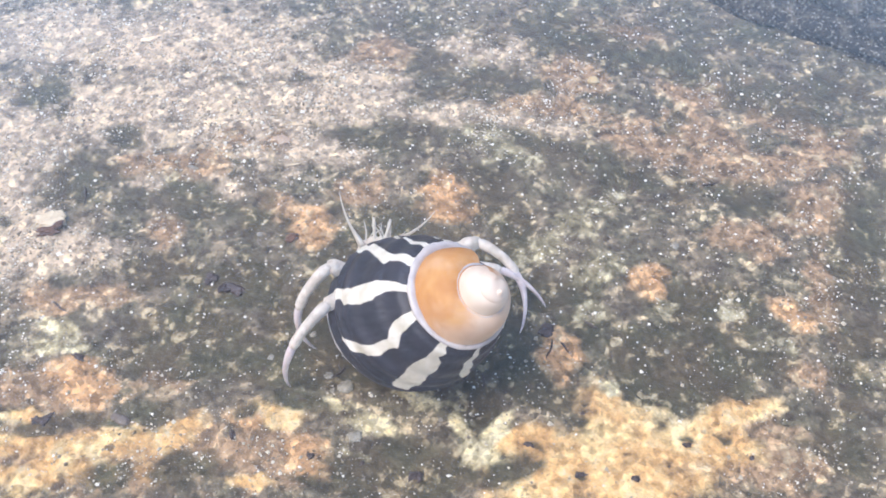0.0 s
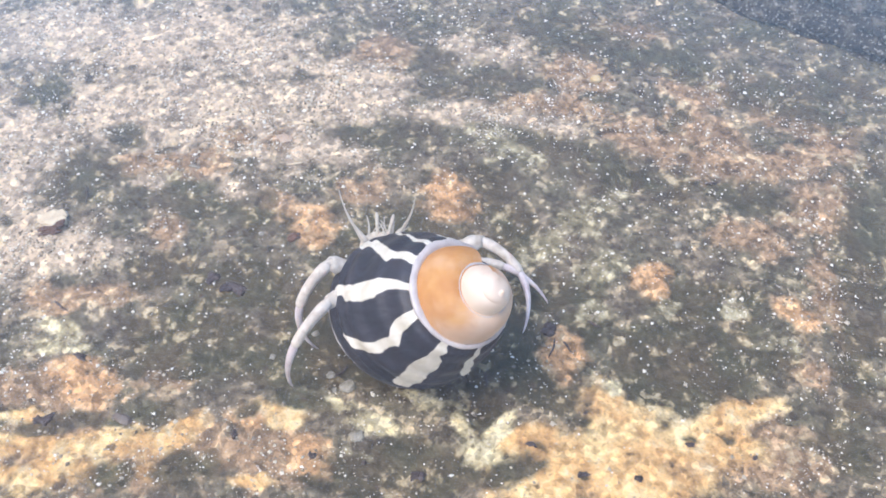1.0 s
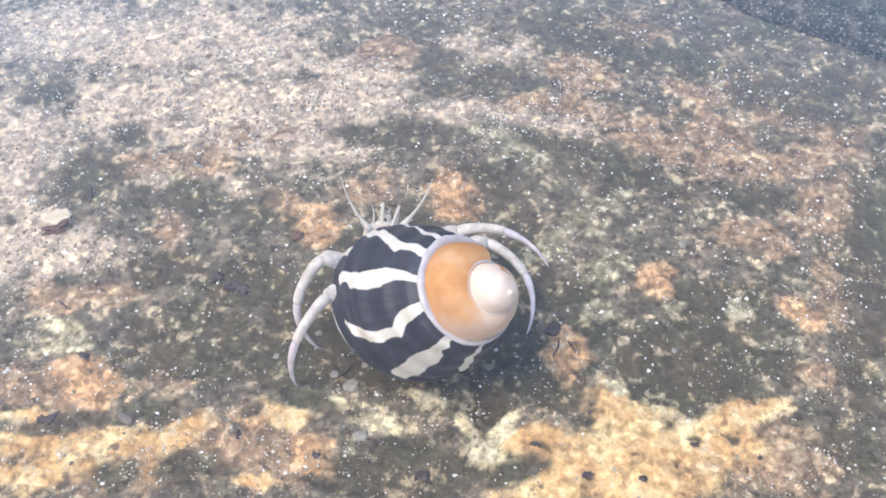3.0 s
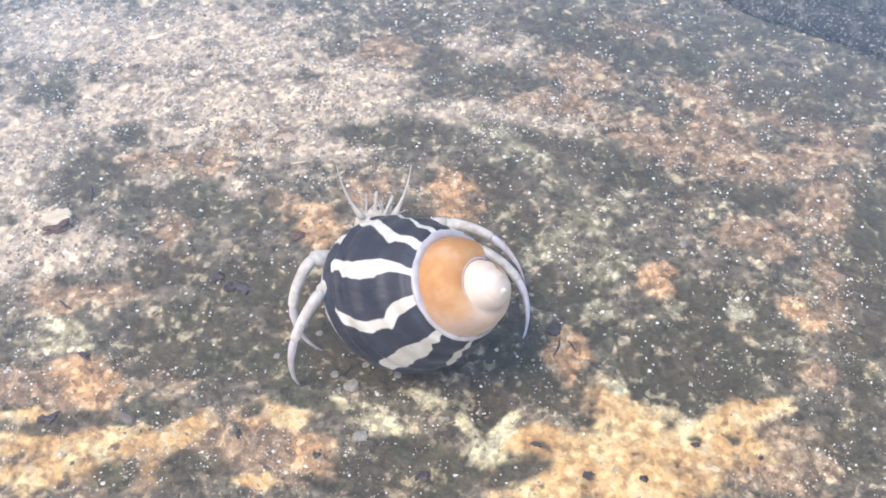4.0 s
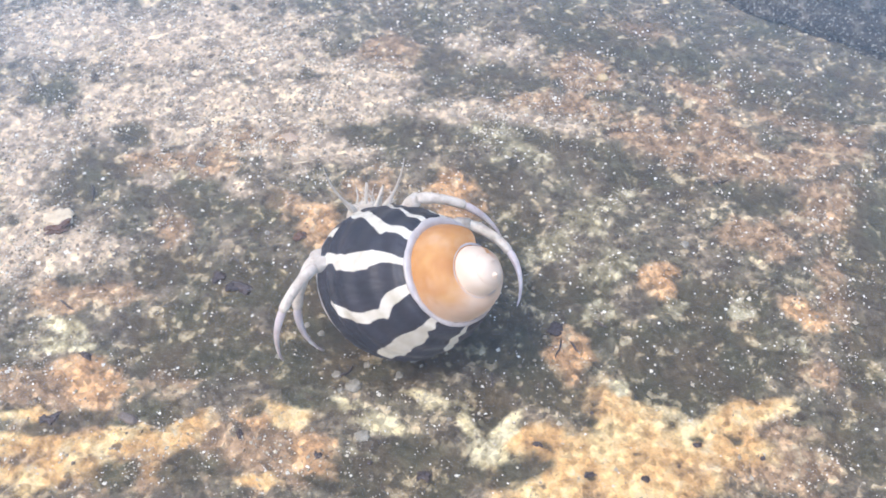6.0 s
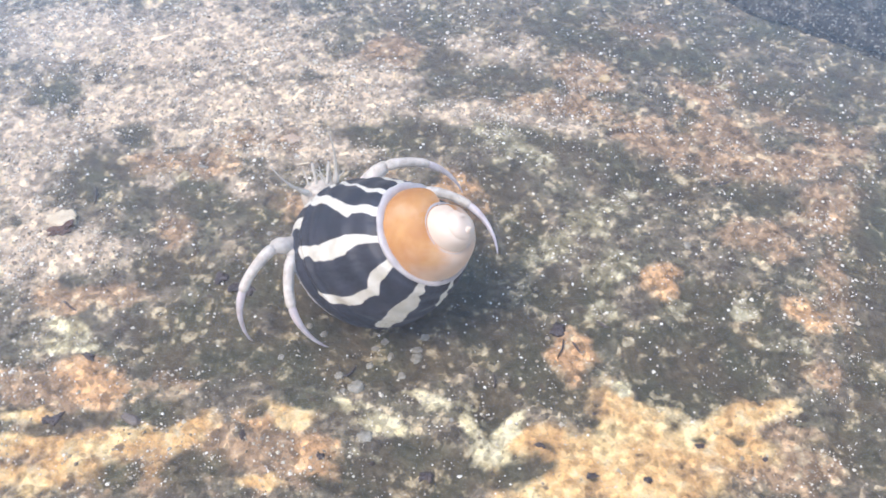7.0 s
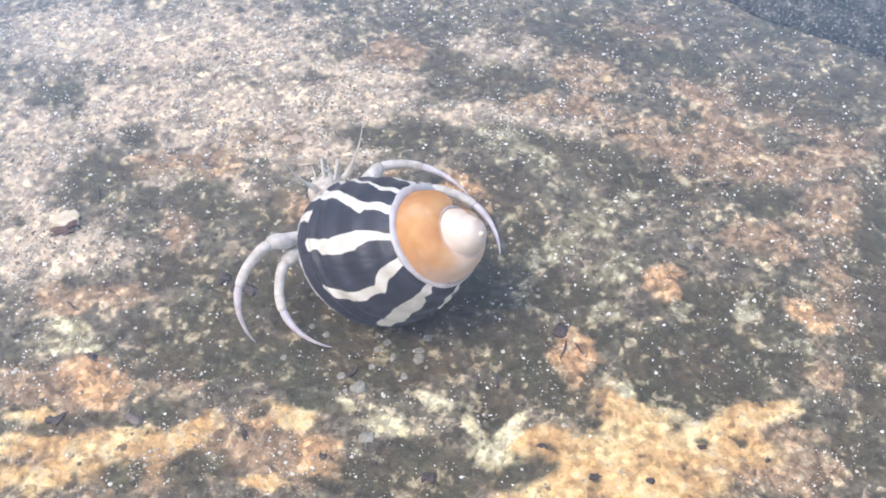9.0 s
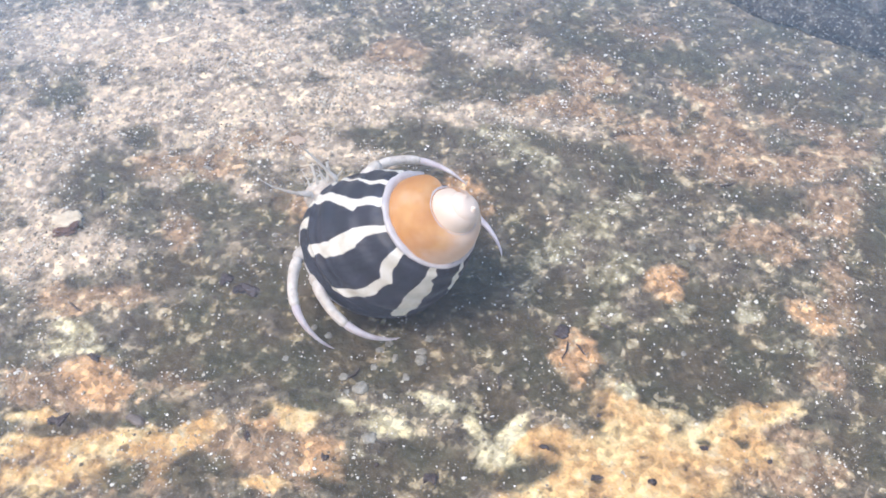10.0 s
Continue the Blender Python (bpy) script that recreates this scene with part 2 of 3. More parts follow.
NEAR_TAN = [
    (20.5, -25.1, 2.8, 2.4, 90), (21.6, -27.7, 5.2, 3.7, -22), (14.8, -32.8, 8.4, 3.8, 1), (23.2, -32.0, 9.1, 5.3, 4),
    (13.1, -36.8, 5.5, 2.9, 2), (35.0, -26.9, 5.5, 1.9, 10), (30.7, -31.2, 7.7, 3.5, 2), (23.4, -36.4, 8.9, 3.3, 1),
    (40.5, -25.9, 3.2, 1.3, 24), (10.8, -30.9, 4.3, 2.1, 12), (-51.9, -31.3, 7.8, 2.0, -1), (-40.1, -30.4, 7.7, 2.1, 5),
    (-44.8, -34.3, 7.7, 2.1, -1), (-52.1, -35.8, 4.2, 2.2, -6), (-34.7, -29.0, 3.7, 1.5, 23), (-22.1, -27.0, 3.4, 1.7, -14),
    (-24.4, -36.5, 2.7, 0.9, -1), (-53.1, -27.0, 4.3, 1.0, -1),
]
ROSY_CRUSTS = [
    (22.7, 37.6, 7.0, 4.8, -41), (30.8, 22.7, 7.5, 3.8, -44), (41.0, 24.5, 6.3, 4.4, -36), (43.9, 33.8, 7.1, 3.5, 3),
    (43.3, 17.1, 6.9, 4.9, -34), (52.9, 17.1, 7.1, 4.7, 10), (60.3, 22.6, 6.6, 5.9, 77), (54.1, 7.3, 6.1, 4.5, 78),
    (53.9, -10.0, 5.9, 2.5, 72), (48.1, -21.2, 2.6, 1.8, 15), (44.5, 1.4, 5.5, 2.8, -28), (53.7, 29.0, 5.4, 3.5, -35),
    (19.7, 29.1, 13.8, 2.9, -12), (31.0, 47.5, 5.9, 3.0, 2), (40.9, -9.0, 2.6, 1.9, 64), (53.8, -4.2, 3.1, 2.4, 30),
    (41.2, -32.7, 8.6, 5.1, -13), (59.4, 11.8, 4.8, 2.9, 67),
]
LEFT_ROSY = [
    (-42.9, 17.3, 8.3, 2.9, 6), (-39.5, 15.5, 4.4, 2.4, -4), (-41.2, 3.1, 3.7, 2.1, -75), (-26.0, 8.0, 3.1, 2.6, -18),
    (-12.6, 11.4, 5.2, 2.7, -1), (-48.8, -7.6, 6.2, 2.4, 4), (-54.8, -9.0, 4.8, 2.8, -8), (-56.3, -23.3, 4.0, 3.0, -31),
    (-27.8, -32.4, 4.9, 2.3, -2), (-31.6, -30.5, 4.3, 1.9, -2), (-37.6, -35.8, 4.8, 2.2, -3), (-33.0, 22.8, 3.1, 2.6, -62),
    (-25.7, 21.5, 3.3, 2.5, -9), (-9.4, 43.2, 5.9, 3.8, -2), (-36.9, -20.8, 3.7, 2.0, -4), (-41.7, -32.8, 14.7, 4.5, -1),
    (-22.9, -32.0, 6.4, 4.5, -7), (-49.7, -23.3, 8.2, 3.8, -4),
]
PALE_CRUSTS = [
    (-46.1, 46.3, 18.9, 9.0, -3), (-67.3, 47.9, 11.3, 7.4, -12), (-66.5, 22.9, 9.0, 6.9, -33), (-55.0, 28.0, 12.1, 6.0, -20),
    (-32.8, 27.9, 11.2, 7.8, -8), (-14.8, 34.6, 8.5, 6.3, -4), (-18.3, 30.6, 10.2, 5.4, -2), (6.2, 43.1, 7.8, 3.8, 0),
    (-66.2, 12.0, 6.4, 4.7, -50), (-62.0, -0.0, 6.1, 4.5, -23), (-54.6, -0.0, 5.0, 3.1, -9), (-21.1, 20.3, 8.0, 4.4, -2),
    (-43.4, 30.6, 8.5, 6.1, -11), (13.9, 24.6, 8.2, 3.1, -15), (2.1, 27.9, 5.5, 3.1, 0), (-30.7, 41.8, 8.8, 5.8, -6),
    (-41.3, 13.1, 5.2, 1.9, -2), (-34.9, 10.8, 3.4, 1.6, -2),
]
LIME_CRUSTS = [
    (30.6, -10.0, 2.0, 1.1, 4), (15.0, 0.7, 4.1, 2.5, 32), (19.5, 5.2, 4.2, 3.2, 7), (24.5, 9.6, 2.9, 2.2, 9),
    (22.8, -3.2, 4.2, 2.5, 18), (6.6, 23.3, 5.0, 2.7, -47), (11.3, 18.4, 4.6, 2.6, -32), (39.8, -10.5, 2.3, 1.1, 45),
    (45.5, -16.4, 2.3, 1.2, 5), (20.4, -10.5, 2.3, 1.9, 10), (-11.0, -32.0, 2.1, 0.7, 0),
]
CREAMY_CRUSTS = [
    (-51.1, -14.4, 3.5, 1.3, -29), (-53.3, -16.4, 2.6, 1.6, -9), (-49.0, -16.9, 2.3, 1.1, -4), (-9.1, -28.5, 4.1, 1.3, -14),
    (-13.9, -25.9, 2.9, 0.8, -11), (-2.7, -24.3, 4.4, 1.0, -20), (1.8, -28.5, 2.5, 1.2, -50), (5.0, -32.0, 3.5, 1.4, -22),
    (7.3, -28.9, 2.2, 1.2, 34), (21.4, -23.3, 1.3, 1.0, -55),
]
ALGAE = [
    (-65.9, 32.7, 4.9, 3.4, -16), (-55.9, 16.1, 6.8, 3.9, -23), (-57.8, 11.4, 4.8, 3.7, -36), (-50.9, 22.8, 3.4, 2.7, -22),
    (-38.1, 9.7, 5.4, 4.1, -66), (-29.1, 5.8, 4.6, 4.0, -52), (-46.5, 8.6, 4.3, 2.4, -6), (-23.0, 5.0, 3.5, 1.7, -83),
    (-16.7, 8.8, 2.9, 2.2, -80), (-2.1, 40.2, 5.8, 4.8, -88), (6.5, 35.7, 7.6, 4.5, 1), (-8.7, 23.0, 9.0, 3.5, -1),
    (18.1, 20.0, 11.5, 3.2, -11), (27.6, 13.9, 8.5, 3.6, -17), (7.1, 8.5, 4.2, 3.8, 7), (35.9, 11.9, 4.7, 3.3, 47),
    (37.5, 26.2, 3.0, 2.4, 60), (47.1, 10.1, 5.4, 3.3, -11),
]
# far algae; patches at the boulder's foot paint in the shadow band there
FAR_ALGAE_SHADE = [
    (26.1, 47.6, 13.7, 6.1, -8), (38.9, 40.8, 13.2, 4.4, -12), (56.1, 31.7, 11.6, 5.1, -24), (61.4, 1.9, 20.7, 4.4, 74),
    (48.8, -30.1, 4.3, 3.5, 82), (52.7, 47.5, 11.5, 4.7, -25), (-7.7, 51.4, 6.0, 2.8, -1), (55.7, -19.0, 9.9, 2.4, 74),
    (51.8, -32.0, 4.9, 3.2, 61), (66.4, 35.8, 6.4, 4.9, -87),
]
WIDE_ALGAE = [
    (33.4, -19.0, 14.8, 7.8, 8), (34.6, -9.0, 10.2, 4.4, 2), (12.6, -23.3, 6.5, 3.3, -11), (4.6, -25.3, 5.1, 3.3, -73),
    (-2.6, -33.9, 7.6, 3.7, 0), (-8.7, -35.4, 7.6, 3.2, 0), (4.6, 13.1, 7.8, 4.2, 0), (-34.0, -15.5, 10.1, 7.1, -10),
    (-29.2, -6.1, 8.8, 4.9, -4), (-40.7, -4.1, 5.7, 3.6, -7), (-22.2, -19.0, 11.2, 4.3, -1), (-10.3, -18.2, 13.5, 5.2, 0),
    (7.8, -15.5, 8.4, 5.4, 2), (-4.6, -4.2, 15.2, 12.0, -2), (16.0, -8.1, 6.3, 3.8, 3), (10.2, 4.1, 5.4, 4.1, 84),
    (-18.3, -11.9, 8.5, 6.9, -75), (18.5, -14.6, 4.8, 4.3, 40),
]
STAINS = [
    (-51.3, -28.3, 4.5, 1.3, -1), (-43.5, -27.8, 5.6, 1.0, -6), (-37.0, -25.9, 3.8, 1.8, 9), (-41.2, -35.1, 2.8, 1.7, -8),
    (-34.6, -35.4, 3.1, 1.9, -7), (-24.6, -26.7, 1.7, 1.3, -8), (8.5, -34.9, 3.3, 2.1, 30), (6.0, -35.7, 2.1, 1.8, 5),
    (-17.1, -26.4, 3.8, 1.6, -12), (-31.0, -33.9, 4.2, 1.5, -1), (-17.3, -35.6, 1.7, 0.7, -1), (17.0, -27.7, 1.4, 0.7, 2),
    (36.2, -30.1, 1.7, 0.7, 2), (31.0, -31.2, 1.1, 0.5, 2), (10.7, -31.3, 1.3, 0.5, -22), (17.0, -35.0, 1.1, 0.6, 2),
    (-12.2, -34.3, 3.5, 1.6, -1), (-6.8, -32.0, 4.9, 1.8, 0), (-58.2, -19.1, 1.5, 0.9, -8),
]


def patches(x, y, lists, seed, ragged=0.45, drift=1.0):
    """How deep a point (mm) lies within the nearest patch, with ragged edges: above 0 inside."""
    wx = x + 2.2 * drift * fbm(x / 11, y / 11, seed, 4) + 0.8 * fbm(x / 1.6, y / 1.6, seed + 5, 3)
    wy = y + 1.7 * drift * fbm(x / 9, y / 9, seed + 9, 4) + 0.8 * fbm(x / 1.6, y / 1.6, seed + 3, 3)
    best = np.full(x.shape, -3.0)
    for cx, cy, a, b, turn in lists:
        c, s = math.cos(radians(turn)), math.sin(radians(turn))
        u, v = (wx - cx) * c + (wy - cy) * s, -(wx - cx) * s + (wy - cy) * c
        best = np.maximum(best, 1 - np.sqrt((u / a) ** 2 + (v / b) ** 2))
    return best + ragged * fbm(x / 2.6, y / 2.6, seed + 40, 5)


def crust_masks(x, y):
    """How much of each crust covers the rock at x, y (mm), 0 to 1."""
    def cover(lists, seed, lo, hi, ragged, drift=1.0):
        return smoothstep(lo, hi, patches(x, y, lists, seed, ragged, drift))
    dark = np.maximum(0.9 * cover(ALGAE + FAR_ALGAE_SHADE, 77, -0.55, 0.65, 0.9), cover(WIDE_ALGAE, 79, -0.16, 0.30, 0.4))
    tan = cover(NEAR_TAN, 31, -0.55, 0.45, 0.7)
    ochre = cover(OCHRE_CRUSTS, 33, -0.45, 0.5, 0.6, 0.35)
    stain = cover(STAINS, 88, -0.45, 0.55, 0.6)
    pale = cover(PALE_CRUSTS, 57, -0.8, 0.5, 0.8)
    rosy = cover(ROSY_CRUSTS + LEFT_ROSY, 36, -0.5, 0.55, 0.8)
    creamy = cover(CREAMY_CRUSTS, 66, -0.5, 0.5, 0.7, 0.5)
    lime = cover(LIME_CRUSTS, 63, -0.45, 0.55, 0.8)
    return {"tan": tan, "ochre": ochre, "pale": pale * (1 - 0.8 * dark), "dark": dark * (1 - tan) * (1 - ochre), "lime": lime, "creamy": creamy, "rosy": rosy, "stain": stain}


def ground_height(x, y):
    """Height of the rock, all in mm."""
    r = np.sqrt(x * x + y * y)
    near = 1.1 * fbm(x / 22, y / 22, 3, 3) + 0.45 * fbm(x / 5, y / 5, 8, 4) + 0.16 * fbm(x / 1.1, y / 1.1, 12, 3)
    far = 60 * smoothstep(150, 3000, r) * (fbm(x / 900, y / 900, 21, 4) - 0.7)
    return near + far


def build_ground():
    dense_x = np.arange(-86, 86.01, 0.3)
    dense_y = np.arange(-52, 88.01, 0.3)
    out = [86 * 1.28 ** k for k in range(1, 36)]

    def axis(d):
        return np.concatenate([[d[0] - o + 86 for o in reversed(out)], d, [d[-1] + o - 86 for o in out]])
    X, Y = np.meshgrid(axis(dense_x), axis(dense_y))
    masks = crust_masks(X, Y)
    Z = ground_height(X, Y) + 0.35 * masks["tan"] * (1 - masks["stain"]) - 0.5 * masks["dark"]
    g = grid_mesh("ground", np.stack([X, Y, Z], -1) * MM, ROCK)
    for name, values in masks.items():
        set_mask(g, name, values)
    tagged(g, "submerged rock floor crusted with tan and dark algae patches", "rock floor", kind="structure")
    return g


ground = build_ground()


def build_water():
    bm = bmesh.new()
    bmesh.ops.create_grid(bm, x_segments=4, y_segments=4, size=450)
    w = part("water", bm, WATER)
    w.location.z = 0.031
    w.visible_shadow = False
    tagged(w, "clear shallow still water with a faint bluish haze painted in", "water", kind="structure")


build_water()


def build_grains():
    """Loose pale sand grains strewn over the rock, too many to count."""
    rng = np.random.default_rng(4)
    n = 70000
    x, y = rng.uniform(-84, 84, n * 4), rng.uniform(-50, 86, n * 4)
    k = crust_masks(x, y)
    thick = 0.16 + 0.55 * k["pale"] + 0.5 * k["lime"] + 0.25 * k["rosy"] - 0.07 * k["dark"] - 0.09 * k["tan"]
    thick *= 1 - 0.6 * k["tan"]
    thick *= 0.15 + 1.5 * smoothstep(-0.25, 0.5, fbm(x / 3, y / 3, 91, 4))
    keep = rng.random(n * 4) < thick
    x, y = x[keep][:n], y[keep][:n]
    n = len(x)
    s = np.minimum(0.092 * np.exp(rng.normal(0, 0.55, n)), 0.33)
    base = np.array([[1, 0, 0], [-1, 0, 0], [0, 1, 0], [0, -1, 0], [0, 0, 1], [0, 0, -1]], float)
    fac = np.array([[0, 2, 4], [2, 1, 4], [1, 3, 4], [3, 0, 4], [2, 0, 5], [1, 2, 5], [3, 1, 5], [0, 3, 5]])
    P = base[None] * s[:, None, None] * rng.uniform(0.4, 1.6, (n, 6, 1))
    a = rng.uniform(0, 6.28, n)
    c, sn = np.cos(a)[:, None], np.sin(a)[:, None]
    P = np.stack([P[..., 0] * c - P[..., 1] * sn, P[..., 0] * sn + P[..., 1] * c, P[..., 2] * 0.8], -1)
    z = ground_height(x, y) + 0.06 + 0.35 * k["tan"][keep][:n] * (1 - k["stain"][keep][:n]) - 0.5 * k["dark"][keep][:n]
    P += np.stack([x, y, z], -1)[:, None]
    F = (np.arange(n)[:, None, None] * 6 + fac[None]).reshape(-1, 3)
    me = bpy.data.meshes.new("sand")
    me.from_pydata((P.reshape(-1, 3) * MM).tolist(), [], F.tolist())
    me.materials.append(GRAIN)
    tagged(new("sand", me), "scattered pale sand and shell grains on the rock", "sand", kind="stuff")


build_grains()


def build_boulder():
    bm = bmesh.new()
    bmesh.ops.create_icosphere(bm, subdivisions=6, radius=1)
    for v in bm.verts:
        p = v.co.copy()
        d = 1 + 0.14 * noise.fractal(p * 1.6, 0.9, 2.0, 4) + 0.05 * noise.fractal(p * 8, 0.8, 2.0, 5)
        v.co = Vector((p.x * 52, p.y * 27, p.z * 13)) * d * MM
    b = part("boulder", bm, BOULDER)
    b.matrix_world = pose(0.080, 0.067, 0.001, 0, 0, -38)
    tagged(b, "dark wet speckled boulder resting on the pool floor", "boulder")


build_boulder()


# ---------------------------------------------------------------- loose things on the rock
def lump(rx, ry, rz, rough, seed, sub=3):
    """A worn stone-like lump with half sizes in mm."""
    bm = bmesh.new()
    bmesh.ops.create_icosphere(bm, subdivisions=sub, radius=1)
    for v in bm.verts:
        p = v.co.copy()
        d = 1 + rough * noise.fractal(p * 1.7 + Vector((seed * 3.1, seed, 0)), 1, 2, 3)
        v.co = Vector((p.x * rx, p.y * ry, p.z * rz)) * d * MM
    return bm


def floor_height(x, y):
    """Height of the rock with its crusts at one point, in mm."""
    x, y = np.array([x * 1.0]), np.array([y * 1.0])
    k = crust_masks(x, y)
    return float((ground_height(x, y) + 0.35 * k["tan"] * (1 - k["stain"]) - 0.5 * k["dark"])[0])


def settle(ob, x, y, sink, turn=0.0):
    """Rest a thing on the rock at x, y (mm)."""
    z = floor_height(x, y) + sink
    ob.matrix_world = pose(x * MM, y * MM, z * MM, 0, 0, turn)


# pebbles and shell chips: x, y, half length, half width (mm)
PEBBLES = [
    (-14.94, -21.13, 0.62, 0.5), (-12.66, -23.08, 1.0, 0.85), (-11.17, -19.41, 0.45, 0.4), (-9.32, -15.60, 0.45, 0.55),
    (-4.98, -18.01, 0.75, 0.8), (-5.01, -16.68, 0.8, 0.45), (-3.91, -14.88, 0.6, 0.5), (-17.56, -14.70, 0.45, 0.5),
    (-19.59, -13.51, 0.45, 0.4), (-8.46, -17.83, 0.4, 0.6), (-6.85, -20.79, 0.5, 0.5), (-11.24, -29.96, 0.85, 0.9),
    (-22.88, -18.62, 0.4, 0.4), (-14.39, -23.66, 0.35, 0.3), (-0.29, -27.42, 0.3, 0.25), (-10.56, -16.68, 0.5, 0.35),
    (-26.89, 2.53, 0.4, 0.35), (33.80, 0.42, 0.6, 0.5), (30.11, -17.04, 0.4, 0.35), (-39.10, 16.31, 0.9, 0.3)]


def build_pebbles():
    for k, (x, y, a, b) in enumerate(PEBBLES):
        p = part("pebble", lump(a, b, 0.13 * (a + b), 0.45, k), PEBBLE)
        settle(p, x, y, 0.08, 37 * k)
        tagged(p, "small pale translucent pebble lying on the rock", "pebble", group="pebbles by the crab")


build_pebbles()

p = part("pebble", lump(0.95, 0.75, 0.6, 0.2, 41), YELLOW)
settle(p, 25.30, 35.61, 0.3)
tagged(p, "small yellowish pebble on the dark rock", "pebble")


def build_chip():
    chip = part("shell_fragment", lump(2.1, 1.7, 0.45, 0.5, 14, 4), PALE_CHIP)
    settle(chip, -58.51, 5.44, 0.15, 15)
    tagged(chip, "broken pale beige shell fragment lying on the rock", "shell fragment")
    chip = part("shell_fragment", lump(1.6, 0.8, 0.35, 0.9, 23, 4), CHIP)
    settle(chip, -57.9, 3.4, 0.3, 28)
    tagged(chip, "jagged brown shell fragment beside the pale one", "shell fragment")


build_chip()


def build_fragments():
    chip = part("shell_fragment", lump(1.2, 0.85, 0.2, 0.5, 31, 4), FLAT_CHIP)
    settle(chip, -25.6, 22.2, 0.02, -20)
    tagged(chip, "flat worn pinkish-beige shell fragment lying on the rock", "shell fragment")
    chip = part("shell_fragment", lump(1.25, 0.17, 0.15, 0.3, 35, 3), PALE_CHIP)
    settle(chip, -23.2, 16.4, 0.2, 12)
    tagged(chip, "thin pale sliver of shell lying on the rock", "shell fragment")
    chip = part("shell_fragment", lump(1.0, 0.65, 0.3, 0.4, 38, 3), CHIP)
    settle(chip, -22.1, 1.7, 0.25, 40)
    tagged(chip, "small dark reddish-brown shell flake on the tan crust", "shell fragment")
    stone = part("pebble", lump(1.35, 0.65, 0.22, 0.3, 44, 3), LILAC_STONE)
    settle(stone, -41.0, -27.6, 0.15, -25)
    tagged(stone, "flat greyish-lilac pebble lying in the dark algae", "pebble")


build_fragments()

# dark weed tufts, and lumps standing for crust pits: x, y, half length, half width (mm), turn
DARK_LUMPS = [
    (13.91, -14.33, 1.6, 1.1, 30), (-29.61, -6.77, 2.6, 1.2, -15), (-32.82, -4.99, 1.4, 0.9, 20), (-26.44, -30.04, 0.5, 1.0, 10),
    (-48.74, -18.10, 1.5, 0.6, -20), (-21.60, 1.89, 0.5, 0.7, 0), (-51.27, -27.51, 2.2, 0.7, 0), (23.52, -35.80, 0.8, 0.5, -30),
    (10.74, -31.28, 0.8, 0.4, -10), (16.88, -35.21, 1.2, 0.4, 15), (-16.41, -32.66, 1.0, 0.4, 0), (17.76, -26.94, 0.35, 0.3, 0),
    (30.44, -31.28, 0.9, 0.4, 5), (-10.06, -33.34, 0.5, 0.3, 0), (38.23, -32.96, 0.5, 0.4, 0), (-3.40, -34.91, 1.4, 0.6, 8)]


def build_dark_lumps():
    for k, (x, y, a, b, turn) in enumerate(DARK_LUMPS):
        rng = random.Random(k)
        bm = lump(a * 0.55, b * 0.6, 0.16, 0.8, 60 + k, 3)
        for j in range(6 if a > 0.7 else 2):
            blade = lump(a * rng.uniform(0.2, 0.5), b * rng.uniform(0.2, 0.5), 0.12, 0.8, 90 + 7 * k + j, 2)
            me = bpy.data.meshes.new("blade")
            blade.transform(pose(a * rng.uniform(-0.6, 0.6) * MM, b * rng.uniform(-0.6, 0.6) * MM, rng.uniform(0, 0.1) * MM, rng.uniform(-15, 15), rng.uniform(-15, 15), rng.uniform(0, 180)))
            blade.to_mesh(me)
            blade.free()
            bm.from_mesh(me)
            bpy.data.meshes.remove(me)
        o = part("dark_lump", bm, WEED)
        settle(o, x, y, 0.14, turn)
        tagged(o, "dark purple-black lump for a weed tuft or crust pit", "seaweed", group="seaweed tufts")


# thin dark stalks: the two ends, x, y (mm)
STALKS = [(-54.01, -9.76, -51.74, -11.37), (-54.96, 12.19, -53.94, 8.21), (39.78, 12.54, 42.94, 13.71), (14.62, -16.14, 13.74, -19.15),
          (15.82, -16.50, 16.89, -18.27), (19.34, -12.86, 21.23, -14.06), (5.24, -22.66, 5.36, -20.70), (-13.01, -20.02, -14.53, -21.73)]


def build_stalks():
    for x0, y0, x1, y1 in STALKS:
        a, b = Vector((x0, y0, 0)), Vector((x1, y1, 0))
        pts = []
        for t in np.linspace(0, 1, 8):
            q = a.lerp(b, t)
            z = floor_height(q.x, q.y) + 0.35
            pts.append((q.x + 0.12 * math.sin(5 * t), q.y + 0.1 * math.cos(7 * t), z))
        o = part("seaweed_stalk", tube(pts, [0.10, 0.14, 0.14, 0.13, 0.12, 0.11, 0.09, 0.04], 6), WEED)
        tagged(o, "thin dark seaweed stalk lying on the rock", "seaweed", group="seaweed stalks")


# ---------------------------------------------------------------- hermit crab
R_SHELL, GROW = 12.12, 1.978        # outer size on the SIDE of the axis (mm); growth a turn
DROP, OFF, RAD, TALL, ROUND = 1.757, 0.528, 0.357, 0.972, 1.385
MOUTH = -60                     # degrees from SIDE at which the coil ends
LIP = -27                     # how far round its tube the last whorl reaches, degrees
AXIS_TURN, AXIS_LIFT = -20.36, 53.13
AXIS = Euler((0, radians(-AXIS_LIFT), radians(AXIS_TURN))).to_matrix() @ Vector((1, 0, 0))
SIDE = (Vector((-1, 0, 0)) - AXIS * AXIS.dot(Vector((-1, 0, 0)))).normalized()
APEX = Vector((7.26, -3.00, 22.50))      # in the crab's space, mm

crab = new("hermit_crab")
tagged(crab, "pale hermit crab in a striped shell with orange spire", "hermit crab")
SHELL_M = Matrix((SIDE, AXIS.cross(SIDE), AXIS)).transposed().to_4x4()
SHELL_M.translation = APEX * MM


